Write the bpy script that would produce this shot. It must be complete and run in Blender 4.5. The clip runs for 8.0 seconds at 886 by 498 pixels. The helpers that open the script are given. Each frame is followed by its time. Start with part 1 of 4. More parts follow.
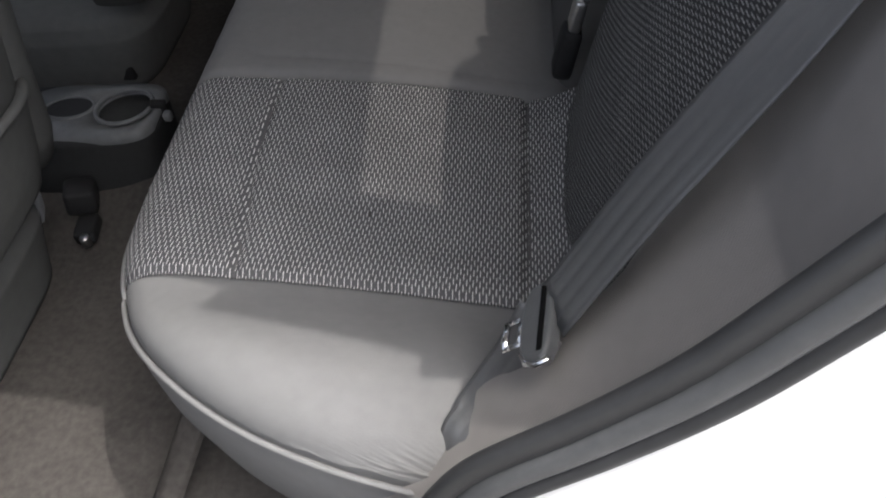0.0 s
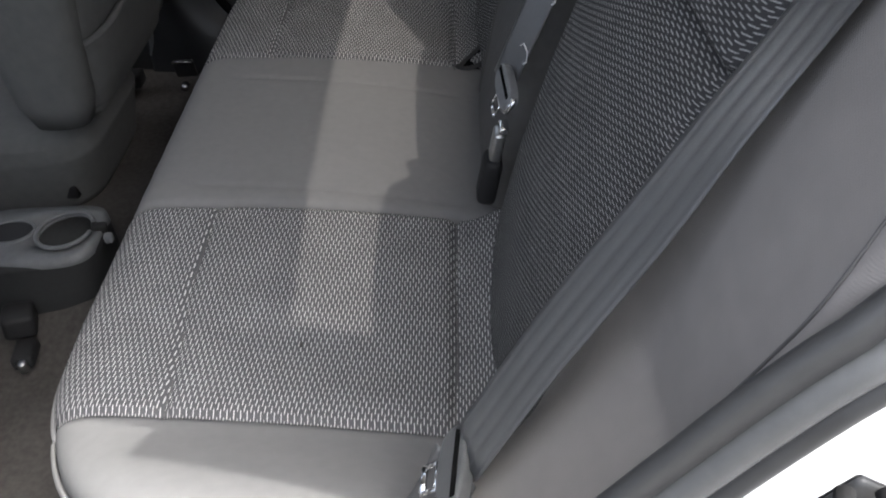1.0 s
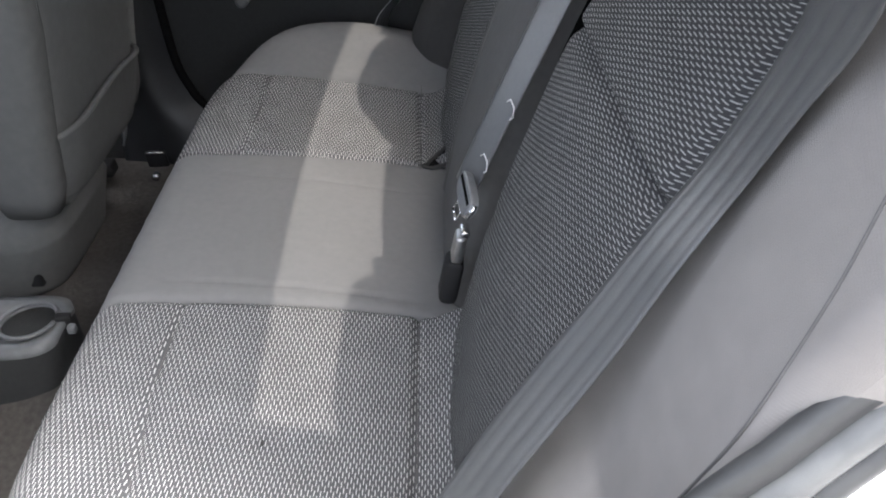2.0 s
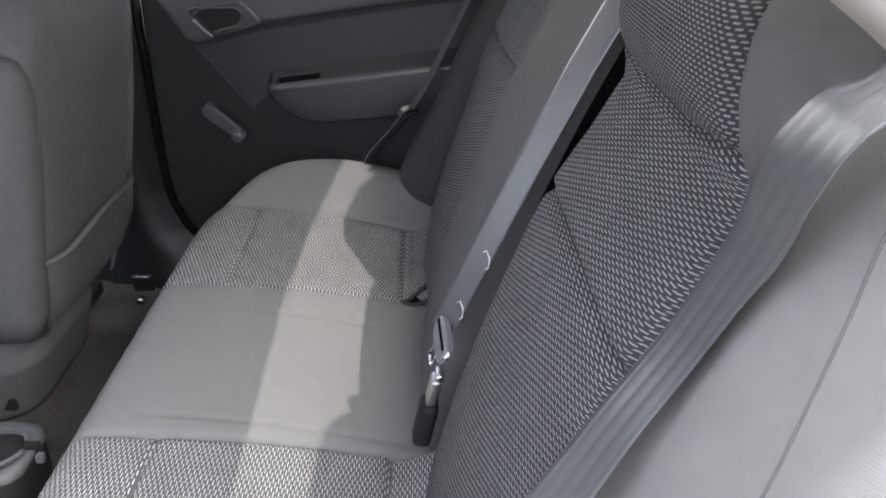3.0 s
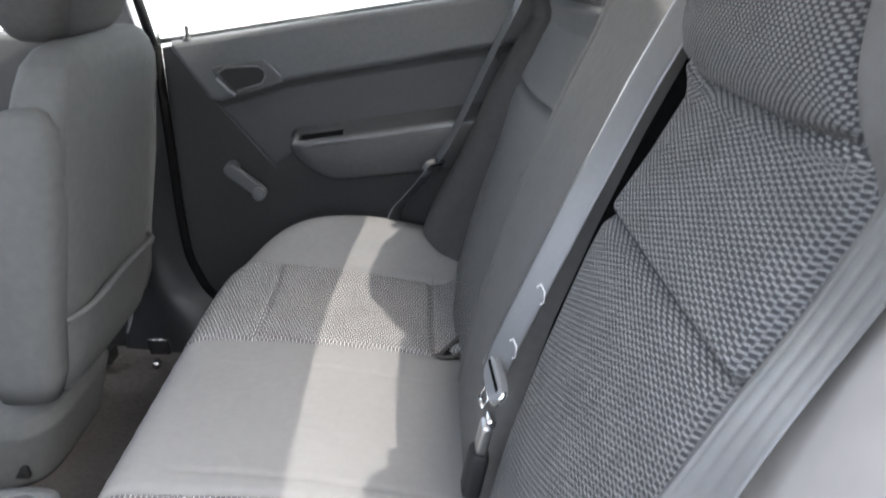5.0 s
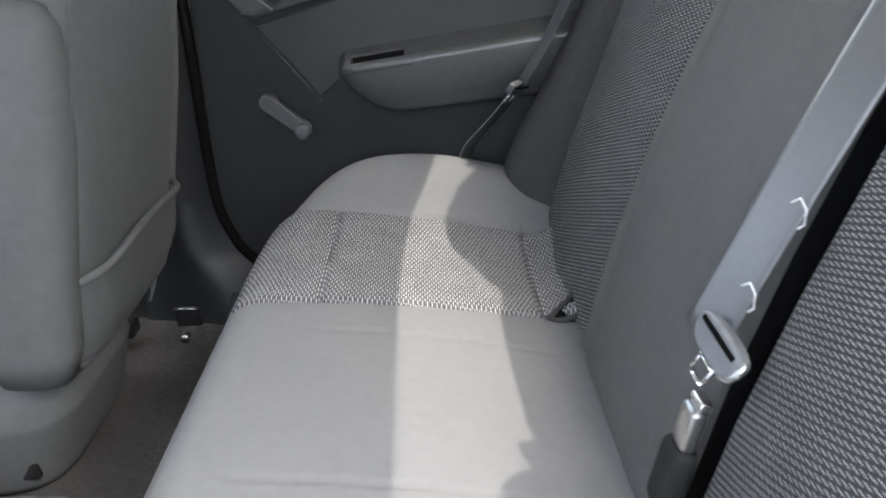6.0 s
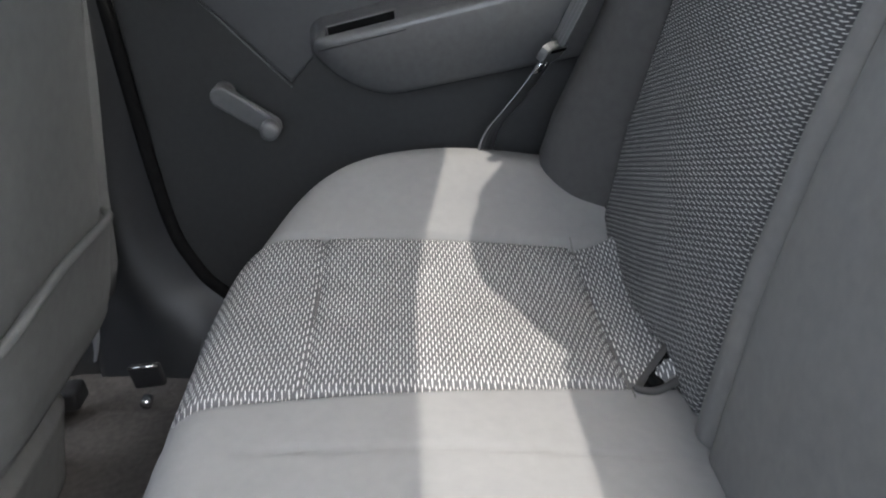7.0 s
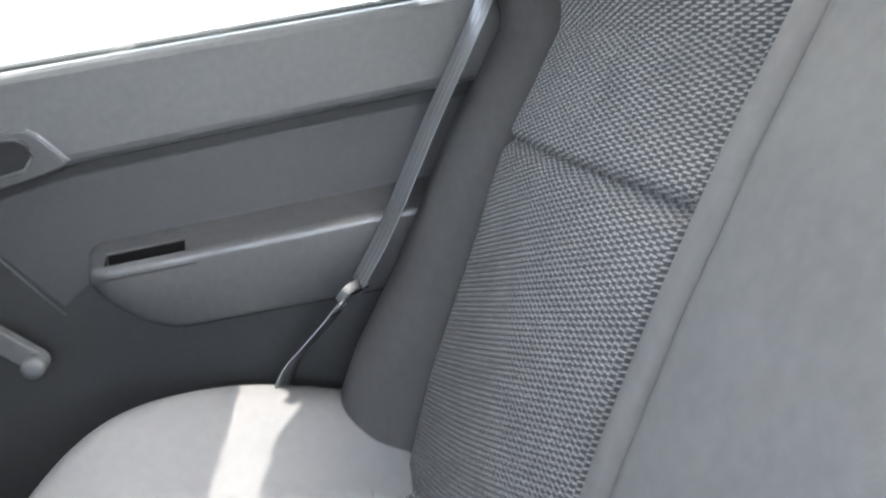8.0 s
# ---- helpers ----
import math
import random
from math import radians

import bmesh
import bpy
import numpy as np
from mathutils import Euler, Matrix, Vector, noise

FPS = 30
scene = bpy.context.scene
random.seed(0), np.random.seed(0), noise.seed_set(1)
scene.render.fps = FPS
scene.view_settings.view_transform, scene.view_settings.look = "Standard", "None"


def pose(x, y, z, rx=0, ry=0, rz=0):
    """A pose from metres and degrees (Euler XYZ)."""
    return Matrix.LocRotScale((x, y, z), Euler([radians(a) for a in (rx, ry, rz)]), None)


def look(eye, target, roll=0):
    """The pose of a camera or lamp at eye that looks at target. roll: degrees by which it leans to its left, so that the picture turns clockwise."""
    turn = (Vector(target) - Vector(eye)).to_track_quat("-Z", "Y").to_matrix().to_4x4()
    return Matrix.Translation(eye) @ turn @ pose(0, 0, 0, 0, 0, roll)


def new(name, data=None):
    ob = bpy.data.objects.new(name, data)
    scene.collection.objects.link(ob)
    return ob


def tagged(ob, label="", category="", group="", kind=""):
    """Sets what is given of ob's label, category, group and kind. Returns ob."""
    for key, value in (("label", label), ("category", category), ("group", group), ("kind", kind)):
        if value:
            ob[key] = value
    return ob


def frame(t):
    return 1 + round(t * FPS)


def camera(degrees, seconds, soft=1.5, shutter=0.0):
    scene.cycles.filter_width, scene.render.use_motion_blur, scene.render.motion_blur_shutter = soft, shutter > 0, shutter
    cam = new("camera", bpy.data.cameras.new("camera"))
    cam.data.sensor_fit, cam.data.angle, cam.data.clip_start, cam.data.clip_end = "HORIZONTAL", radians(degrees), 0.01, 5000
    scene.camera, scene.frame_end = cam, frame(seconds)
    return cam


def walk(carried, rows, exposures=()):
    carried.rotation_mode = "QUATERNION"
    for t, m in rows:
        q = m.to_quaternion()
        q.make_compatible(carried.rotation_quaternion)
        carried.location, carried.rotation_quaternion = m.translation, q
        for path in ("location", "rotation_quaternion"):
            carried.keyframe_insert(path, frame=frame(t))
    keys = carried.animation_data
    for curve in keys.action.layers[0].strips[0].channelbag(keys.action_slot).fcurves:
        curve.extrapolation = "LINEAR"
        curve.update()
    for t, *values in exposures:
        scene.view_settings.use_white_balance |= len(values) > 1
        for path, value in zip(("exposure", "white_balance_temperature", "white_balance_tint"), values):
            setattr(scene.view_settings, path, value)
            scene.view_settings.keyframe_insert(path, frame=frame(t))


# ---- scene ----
cam = camera(58.0, 8.0, soft=1.9, shutter=0.2)
PATH = [
    (0, (0.376, -0.911, 0.774), (0.168, 0.444, -0.682), -6.9),
    (0.5, (0.398, -0.905, 0.802), (0.249, 0.522, -0.592), -6.1),
    (1, (0.411, -0.897, 0.824), (0.307, 0.601, -0.498), -5.4),
    (1.5, (0.416, -0.899, 0.842), (0.344, 0.669, -0.398), -4.6),
    (1.7, (0.416, -0.904, 0.847), (0.374, 0.684, -0.368), -3.6),
    (2.8, (0.434, -0.908, 0.882), (0.442, 0.845, -0.082), -0.8),
    (3, (0.431, -0.911, 0.888), (0.455, 0.871, -0.02), -0.1),
    (3.5, (0.42, -0.914, 0.889), (0.465, 0.928, 0.112), 0.1),
    (4, (0.415, -0.909, 0.894), (0.478, 0.983, 0.247), 1.7),
    (4.5, (0.406, -0.907, 0.892), (0.443, 1.022, 0.365), 1.9),
    (5, (0.378, -0.897, 0.834), (0.407, 0.965, 0.103), -0.9),
    (5.2, (0.351, -0.885, 0.801), (0.397, 0.945, -0.005), -1.8),
    (6.3, (0.227, -0.548, 0.65), (0.227, 1.288, -0.142), -2.6),
    (6.5, (0.222, -0.479, 0.626), (0.212, 1.335, -0.218), -3.1),
    (7, (0.232, -0.338, 0.64), (0.233, 1.46, -0.237), -6.8),
    (7.5, (0.28, -0.269, 0.69), (0.451, 1.543, -0.139), -6.7),
    (8, (0.281, -0.251, 0.725), (0.744, 1.606, 0.143), -1.8),
]
EXPOSURES = [(0.0, 1.98, 6400, 8), (0.5, 2.2, 6400, 8), (1.0, 2.7, 6350, 7), (1.5, 3.27, 6350, 7), (3.0, 3.87, 6350, 6), (3.5, 4.08, 6350, 6), (4.5, 4.35, 6350, 6), (5.2, 4.4, 6350, 6), (6.5, 4.35, 6300, 5), (7.0, 4.45, 6300, 5), (7.5, 5.0, 6300, 5), (8.0, 5.5, 6250, 5)]
walk(cam, [(t, look(eye, target, roll)) for t, eye, target, roll in PATH], EXPOSURES)

# ---- world and sun ----
SUN_WAY = Vector((-0.33, 0.098, -0.62)).normalized()
world = bpy.data.worlds.new("sky")
scene.world = world
world.use_nodes = True
wn = world.node_tree
sky = wn.nodes.new("ShaderNodeTexSky")
sky.sky_type = "NISHITA"
sky.sun_disc = False
sky.dust_density = 5.0
sky.air_density = 0.4
sky.ozone_density = 0.2
sky.sun_elevation = math.asin(-SUN_WAY.z)
sky.sun_rotation = math.atan2(-SUN_WAY.x, -SUN_WAY.y)
haze = wn.nodes.new("ShaderNodeHueSaturation")
haze.inputs["Saturation"].default_value = 0.5
wn.links.new(sky.outputs[0], haze.inputs["Color"])
wn.links.new(haze.outputs[0], wn.nodes["Background"].inputs[0])
wn.nodes["Background"].inputs[1].default_value = 0.15
sun = new("sun", bpy.data.lights.new("sun", "SUN"))
sun.data.energy = 0.77
sun.data.angle = radians(0.6)
sun.data.color = (1.0, 0.935, 0.865)
sun.rotation_mode = "QUATERNION"
sun.rotation_quaternion = SUN_WAY.to_track_quat("-Z", "Y")


# ---- materials ----
def mat(name, color, rough=0.8, metal=0.0, vary=0.15, scale=60.0, bump=0.15, fine=900.0, fine_bump=0.1, spec=0.4, stain=0.0):
    m = bpy.data.materials.new(name)
    m.use_nodes = True
    nt = m.node_tree
    b = nt.nodes["Principled BSDF"]
    b.inputs["Roughness"].default_value = rough
    b.inputs["Metallic"].default_value = metal
    b.inputs["Specular IOR Level"].default_value = spec
    tc = nt.nodes.new("ShaderNodeTexCoord")
    n1 = nt.nodes.new("ShaderNodeTexNoise")
    n1.inputs["Scale"].default_value = scale
    n1.inputs["Detail"].default_value = 5
    n2 = nt.nodes.new("ShaderNodeTexNoise")
    n2.inputs["Scale"].default_value = fine
    n2.inputs["Detail"].default_value = 2
    n3 = nt.nodes.new("ShaderNodeTexNoise")
    n3.inputs["Scale"].default_value = 7.0
    n3.inputs["Detail"].default_value = 3
    for n in (n1, n2, n3):
        nt.links.new(tc.outputs["Object"], n.inputs["Vector"])
    add = nt.nodes.new("ShaderNodeMath")
    add.operation = "MULTIPLY_ADD"
    add.inputs[1].default_value = 0.6
    nt.links.new(n1.outputs["Fac"], add.inputs[0])
    k = nt.nodes.new("ShaderNodeMath")
    k.operation = "MULTIPLY"
    k.inputs[1].default_value = 0.4 + stain
    nt.links.new(n3.outputs["Fac"], k.inputs[0])
    nt.links.new(k.outputs[0], add.inputs[2])
    ramp = nt.nodes.new("ShaderNodeValToRGB")
    lo, hi = 1.0 - vary, 1.0 + vary
    ramp.color_ramp.elements[0].position = 0.3
    ramp.color_ramp.elements[1].position = 0.7 + stain
    ramp.color_ramp.elements[0].color = (*[c * lo for c in color], 1)
    ramp.color_ramp.elements[1].color = (*[min(1, c * hi) for c in color], 1)
    nt.links.new(add.outputs[0], ramp.inputs[0])
    nt.links.new(ramp.outputs[0], b.inputs["Base Color"])
    bp1 = nt.nodes.new("ShaderNodeBump")
    bp1.inputs["Strength"].default_value = bump
    bp1.inputs["Distance"].default_value = 0.002
    nt.links.new(n1.outputs["Fac"], bp1.inputs["Height"])
    bp2 = nt.nodes.new("ShaderNodeBump")
    bp2.inputs["Strength"].default_value = fine_bump
    bp2.inputs["Distance"].default_value = 0.0005
    nt.links.new(n2.outputs["Fac"], bp2.inputs["Height"])
    nt.links.new(bp1.outputs[0], bp2.inputs["Normal"])
    nt.links.new(bp2.outputs[0], b.inputs["Normal"])
    return m


def node(nt, kind, **inputs):
    n = nt.nodes.new(kind)
    for key, value in inputs.items():
        n.inputs[int(key[1:])].default_value = value
    return n


def calc(nt, op, a, b=None):
    n = nt.nodes.new("ShaderNodeMath")
    n.operation = op
    for k, v in enumerate((a, b)):
        if v is None:
            continue
        if isinstance(v, (int, float)):
            n.inputs[k].default_value = v
        else:
            nt.links.new(v, n.inputs[k])
    return n.outputs[0]


def woven(name, pitch=0.0029, row=0.0138, dark=0.095, light=0.62, width=0.15):
    """Dark cloth with staggered pale stitches that run along the UV map's first axis."""
    m = bpy.data.materials.new(name)
    m.use_nodes = True
    nt = m.node_tree
    b = nt.nodes["Principled BSDF"]
    b.inputs["Roughness"].default_value = 0.9
    b.inputs["Specular IOR Level"].default_value = 0.2
    uv = nt.nodes.new("ShaderNodeUVMap")
    wob = node(nt, "ShaderNodeTexNoise", i2=120.0)
    nt.links.new(uv.outputs[0], wob.inputs["Vector"])
    sep = nt.nodes.new("ShaderNodeSeparateXYZ")
    nt.links.new(uv.outputs[0], sep.inputs[0])
    shift = calc(nt, "MULTIPLY", calc(nt, "SUBTRACT", wob.outputs["Fac"], 0.5), 0.0012)
    cx = calc(nt, "DIVIDE", calc(nt, "ADD", sep.outputs[1], shift), pitch)
    col = calc(nt, "FLOOR", cx)
    fx = calc(nt, "SUBTRACT", cx, col)
    odd = calc(nt, "MULTIPLY", calc(nt, "MODULO", calc(nt, "ABSOLUTE", col), 2.0), 0.5)
    ry = calc(nt, "ADD", calc(nt, "DIVIDE", sep.outputs[0], row), odd)
    fy = calc(nt, "FRACT", calc(nt, "ADD", ry, 1000.0))
    dx = calc(nt, "DIVIDE", calc(nt, "ABSOLUTE", calc(nt, "SUBTRACT", fx, 0.5)), width)
    dy = calc(nt, "DIVIDE", calc(nt, "ABSOLUTE", calc(nt, "SUBTRACT", fy, 0.5)), 0.33)
    rad = calc(nt, "ADD", calc(nt, "POWER", dx, 3.0), calc(nt, "POWER", dy, 4.0))
    mask = nt.nodes.new("ShaderNodeMapRange")
    mask.inputs[1].default_value, mask.inputs[2].default_value = 1.25, 0.45
    nt.links.new(rad, mask.inputs[0])
    tone = node(nt, "ShaderNodeTexNoise", i2=25.0)
    nt.links.new(uv.outputs[0], tone.inputs["Vector"])
    grain = node(nt, "ShaderNodeTexNoise", i2=1500.0)
    nt.links.new(uv.outputs[0], grain.inputs["Vector"])
    lum = calc(nt, "MULTIPLY", calc(nt, "ADD", 0.72, calc(nt, "MULTIPLY", tone.outputs["Fac"], 0.4)), calc(nt, "ADD", 0.6, calc(nt, "MULTIPLY", grain.outputs["Fac"], 0.8)))
    mix = nt.nodes.new("ShaderNodeMix")
    mix.data_type = "RGBA"
    mix.inputs[6].default_value = (dark, dark, dark * 1.05, 1)
    mix.inputs[7].default_value = (light, light, light * 0.99, 1)
    nt.links.new(mask.outputs[0], mix.inputs[0])
    mul = nt.nodes.new("ShaderNodeMix")
    mul.data_type = "RGBA"
    mul.blend_type = "MULTIPLY"
    mul.inputs[0].default_value = 1.0
    nt.links.new(mix.outputs[2], mul.inputs[6])
    comb = nt.nodes.new("ShaderNodeCombineXYZ")
    for k in range(3):
        nt.links.new(lum, comb.inputs[k])
    nt.links.new(comb.outputs[0], mul.inputs[7])
    nt.links.new(mul.outputs[2], b.inputs["Base Color"])
    bp = nt.nodes.new("ShaderNodeBump")
    bp.inputs["Strength"].default_value = 0.45
    bp.inputs["Distance"].default_value = 0.0012
    nt.links.new(mask.outputs[0], bp.inputs["Height"])
    nt.links.new(bp.outputs[0], b.inputs["Normal"])
    return m


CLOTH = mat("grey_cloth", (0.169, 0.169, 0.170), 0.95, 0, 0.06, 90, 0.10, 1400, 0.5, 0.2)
# Same cloth as CLOTH, darkened for the shade on the upright backs.
CLOTH_BACK_SHADED = mat("grey_back_cloth_shaded", (0.108, 0.106, 0.105), 0.95, 0, 0.10, 90, 0.10, 1400, 0.5, 0.2)
# Dark cloth of headrests and lips; also holds the far bolster's shade.
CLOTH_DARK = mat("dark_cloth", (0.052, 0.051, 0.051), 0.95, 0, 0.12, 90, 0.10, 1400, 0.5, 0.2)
CLOTH_SEAT = mat("front_seat_cloth", (0.103, 0.104, 0.103), 0.95, 0, 0.10, 60, 0.10, 1400, 0.5, 0.2)


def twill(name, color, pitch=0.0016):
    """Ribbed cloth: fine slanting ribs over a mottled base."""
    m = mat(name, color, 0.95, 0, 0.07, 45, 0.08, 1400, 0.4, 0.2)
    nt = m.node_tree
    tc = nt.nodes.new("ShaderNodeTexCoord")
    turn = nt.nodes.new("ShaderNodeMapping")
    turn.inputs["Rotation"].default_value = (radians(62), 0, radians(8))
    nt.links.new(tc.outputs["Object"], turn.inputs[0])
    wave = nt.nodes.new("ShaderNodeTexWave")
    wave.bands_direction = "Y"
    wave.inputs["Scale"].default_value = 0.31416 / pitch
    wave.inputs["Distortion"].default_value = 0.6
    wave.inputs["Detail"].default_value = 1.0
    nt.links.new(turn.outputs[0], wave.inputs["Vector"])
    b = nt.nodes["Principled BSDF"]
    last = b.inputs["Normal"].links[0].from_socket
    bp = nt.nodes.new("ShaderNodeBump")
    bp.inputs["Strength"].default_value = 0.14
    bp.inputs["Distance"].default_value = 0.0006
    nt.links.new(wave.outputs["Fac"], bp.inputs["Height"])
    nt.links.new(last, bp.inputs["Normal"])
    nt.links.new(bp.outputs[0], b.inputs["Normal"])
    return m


# Real ribs; base colour lighter than CLOTH for the light from the doorway.
TWILL_LIT = twill("ribbed_side_cloth_lit", (0.222, 0.209, 0.202))
WEAVE = woven("woven_cloth")
# Same fabric as WEAVE; darker tones hold the shade on backs and headrests.
WEAVE_HEAD_SHADED = woven("woven_headrest_cloth_shaded", row=0.0070, pitch=0.0030, dark=0.042, light=0.24, width=0.22)
WEAVE_BACK_SHADED = woven("woven_back_cloth_shaded", pitch=0.0026, dark=0.048, light=0.38, width=0.165)
SHELF_CLOTH = mat("pale_shelf_felt", (0.46, 0.46, 0.45), 0.95, 0, 0.06, 90, 0.10, 1200, 0.4, 0.2)
PLASTIC = mat("charcoal_plastic", (0.022, 0.0225, 0.023), 0.6, 0, 0.15, 120, 0.05, 1600, 0.35, 0.3)
PLASTIC_PANEL = mat("padded_panel_plastic", (0.056, 0.057, 0.059), 0.24, 0, 0.12, 120, 0.05, 1600, 0.3, 0.5)
PLASTIC_DARK = mat("soft_panel_plastic", (0.036, 0.037, 0.039), 0.5, 0, 0.12, 120, 0.05, 1600, 0.3, 0.4)
PLASTIC_MID = mat("grey_plastic", (0.080, 0.082, 0.085), 0.40, 0, 0.12, 120, 0.05, 1600, 0.35, 0.4)
PLASTIC_CONSOLE = mat("scuffed_console_plastic", (0.112, 0.116, 0.120), 0.42, 0, 0.18, 70, 0.05, 1600, 0.35, 0.45)
PLASTIC_LIGHT = mat("pale_grey_plastic", (0.16, 0.165, 0.175), 0.45, 0, 0.10, 120, 0.05, 1600, 0.3, 0.4)
RUBBER = mat("black_rubber", (0.014, 0.014, 0.015), 0.7, 0, 0.2, 80, 0.05, 900, 0.2, 0.3)
# Flat black: the rubber door seal, and shade in gaps and slots.
FLAT_BLACK = mat("flat_black", (0.008, 0.008, 0.008), 1.0, 0, 0.2, 80, 0.05, 900, 0.2, 0.0)
RUBBER_GREY = mat("grey_rubber", (0.035, 0.036, 0.038), 0.5, 0, 0.15, 80, 0.05, 900, 0.2, 0.4)
PAINT = mat("white_paint", (0.80, 0.80, 0.79), 0.25, 0, 0.03, 30, 0.0, 900, 0.02, 0.5)
CARPET = mat("carpet", (0.066, 0.061, 0.057), 1.0, 0, 0.35, 110, 0.6, 700, 1.0, 0.1, 0.1)
HEADLINER = mat("headliner", (0.72, 0.71, 0.67), 0.95, 0, 0.05, 80, 0.05, 1200, 0.4, 0.2)
PILLAR_TRIM = mat("beige_pillar_plastic", (0.25, 0.222, 0.198), 0.6, 0, 0.05, 80, 0.05, 1200, 0.3, 0.3)
CHROME = mat("chrome", (0.75, 0.75, 0.76), 0.18, 1.0, 0.05, 60, 0.0, 900, 0.02, 0.5)
STEEL = mat("steel", (0.5, 0.5, 0.5), 0.35, 1.0, 0.15, 200, 0.05, 900, 0.1, 0.5)
WEBBING = mat("seat_belt_webbing", (0.080, 0.082, 0.085), 0.32, 0, 0.12, 200, 0.05, 1500, 0.3, 1.0)
WHITE_THREAD = mat("white_thread", (0.75, 0.75, 0.75), 0.8, 0, 0.05)
BACKDROP_WHITE = mat("backdrop_white", (0.80, 0.79, 0.78), 0.9, 0, 0.05, 2, 0.1, 40, 0.2, 0.2)
CONCRETE = mat("concrete_yard", (0.15, 0.144, 0.135), 0.9, 0, 0.12, 3, 0.1, 60, 0.3, 0.2)


def glass_material(name, tint):
    m = bpy.data.materials.new(name)
    m.use_nodes = True
    nt = m.node_tree
    nt.nodes.remove(nt.nodes["Principled BSDF"])
    tr = nt.nodes.new("ShaderNodeBsdfTransparent")
    tr.inputs[0].default_value = (*tint, 1)
    gl = nt.nodes.new("ShaderNodeBsdfGlossy")
    gl.inputs["Roughness"].default_value = 0.02
    fr = nt.nodes.new("ShaderNodeFresnel")
    fr.inputs[0].default_value = 1.45
    mx = nt.nodes.new("ShaderNodeMixShader")
    nt.links.new(fr.outputs[0], mx.inputs[0])
    nt.links.new(tr.outputs[0], mx.inputs[1])
    nt.links.new(gl.outputs[0], mx.inputs[2])
    nt.links.new(mx.outputs[0], nt.nodes["Material Output"].inputs[0])
    return m


PLASTIC_TRIM = mat("satin_black_trim", (0.013, 0.0135, 0.0145), 0.38, 0, 0.12, 120, 0.05, 1600, 0.3, 0.5)
GLASS = glass_material("window_glass", (0.95, 0.97, 0.96))
TINTED = glass_material("tinted_rear_glass", (0.58, 0.57, 0.56))


# ---- mesh helpers ----
def link(name, me, material, parent=None, label="", smooth=True):
    ob = new(name, me)
    me.materials.append(material)
    if smooth:
        me.polygons.foreach_set("use_smooth", [True] * len(me.polygons))
    if parent is not None:
        ob.parent = parent
    if label:
        ob["label"] = label
    return ob


def part(name, bm, material, parent=None, label="", smooth=True):
    me = bpy.data.meshes.new(name)
    bm.to_mesh(me)
    bm.free()
    return link(name, me, material, parent, label, smooth)


def thing(name, label, category, group="", kind="", at=(0, 0, 0)):
    ob = new(name)
    ob.location = at
    ob.empty_display_size = 0.05
    return tagged(ob, label, category, group, kind)


def slab(name, P, off, material, parent=None, label="", uv=None, close=True, shell=False):
    """A solid from a grid of points P (n, m, 3): the grid in front, a rim along off and a back (a second grid for a shell)."""
    n, m, _ = P.shape
    verts = P.reshape(-1, 3)
    idx = np.arange(n * m).reshape(n, m)
    quads = np.stack([idx[:-1, :-1], idx[1:, :-1], idx[1:, 1:], idx[:-1, 1:]], -1).reshape(-1, 4).tolist()
    coords = [tuple(v) for v in verts]
    border = list(idx[0, :]) + list(idx[1:, -1]) + list(idx[-1, -2::-1]) + list(idx[-2:0:-1, 0])
    smooth = [True] * len(quads)
    if close:
        base = len(coords)
        o = np.array(off, float)
        for b in border:
            coords.append(tuple(verts[b] + (o if o.ndim == 1 else o.reshape(-1, 3)[b])))
        k = len(border)
        for a in range(k):
            c = (a + 1) % k
            quads.append([int(border[c]), int(border[a]), base + a, base + c][::-1])
        smooth += [False] * k
        if shell:
            where = {b: base + a for a, b in enumerate(border)}
            for b in range(n * m):
                if b not in where:
                    where[b] = len(coords)
                    coords.append(tuple(verts[b] + (o if o.ndim == 1 else o.reshape(-1, 3)[b])))
            back = [[where[int(v)] for v in q][::-1] for q in quads[: (n - 1) * (m - 1)]]
            quads += back
            smooth += [True] * len(back)
        else:
            quads.append([base + a for a in range(k)])
            smooth.append(False)
    me = bpy.data.meshes.new(name)
    me.from_pydata(coords, [], [list(map(int, q)) for q in quads])
    layer = me.uv_layers.new(name="UVMap")
    if uv is None:
        uv = np.stack([P[..., 1], P[..., 0]], -1)
    flat = uv.reshape(-1, 2)
    loops = np.empty(len(me.loops), int)
    me.loops.foreach_get("vertex_index", loops)
    loops = np.where(loops < n * m, loops, 0)
    layer.data.foreach_set("uv", flat[loops].ravel())
    bm = bmesh.new()
    bm.from_mesh(me)
    bmesh.ops.recalc_face_normals(bm, faces=bm.faces)
    bm.to_mesh(me)
    bm.free()
    ob = link(name, me, material, parent, label, False)
    me.polygons.foreach_set("use_smooth", smooth)
    return ob


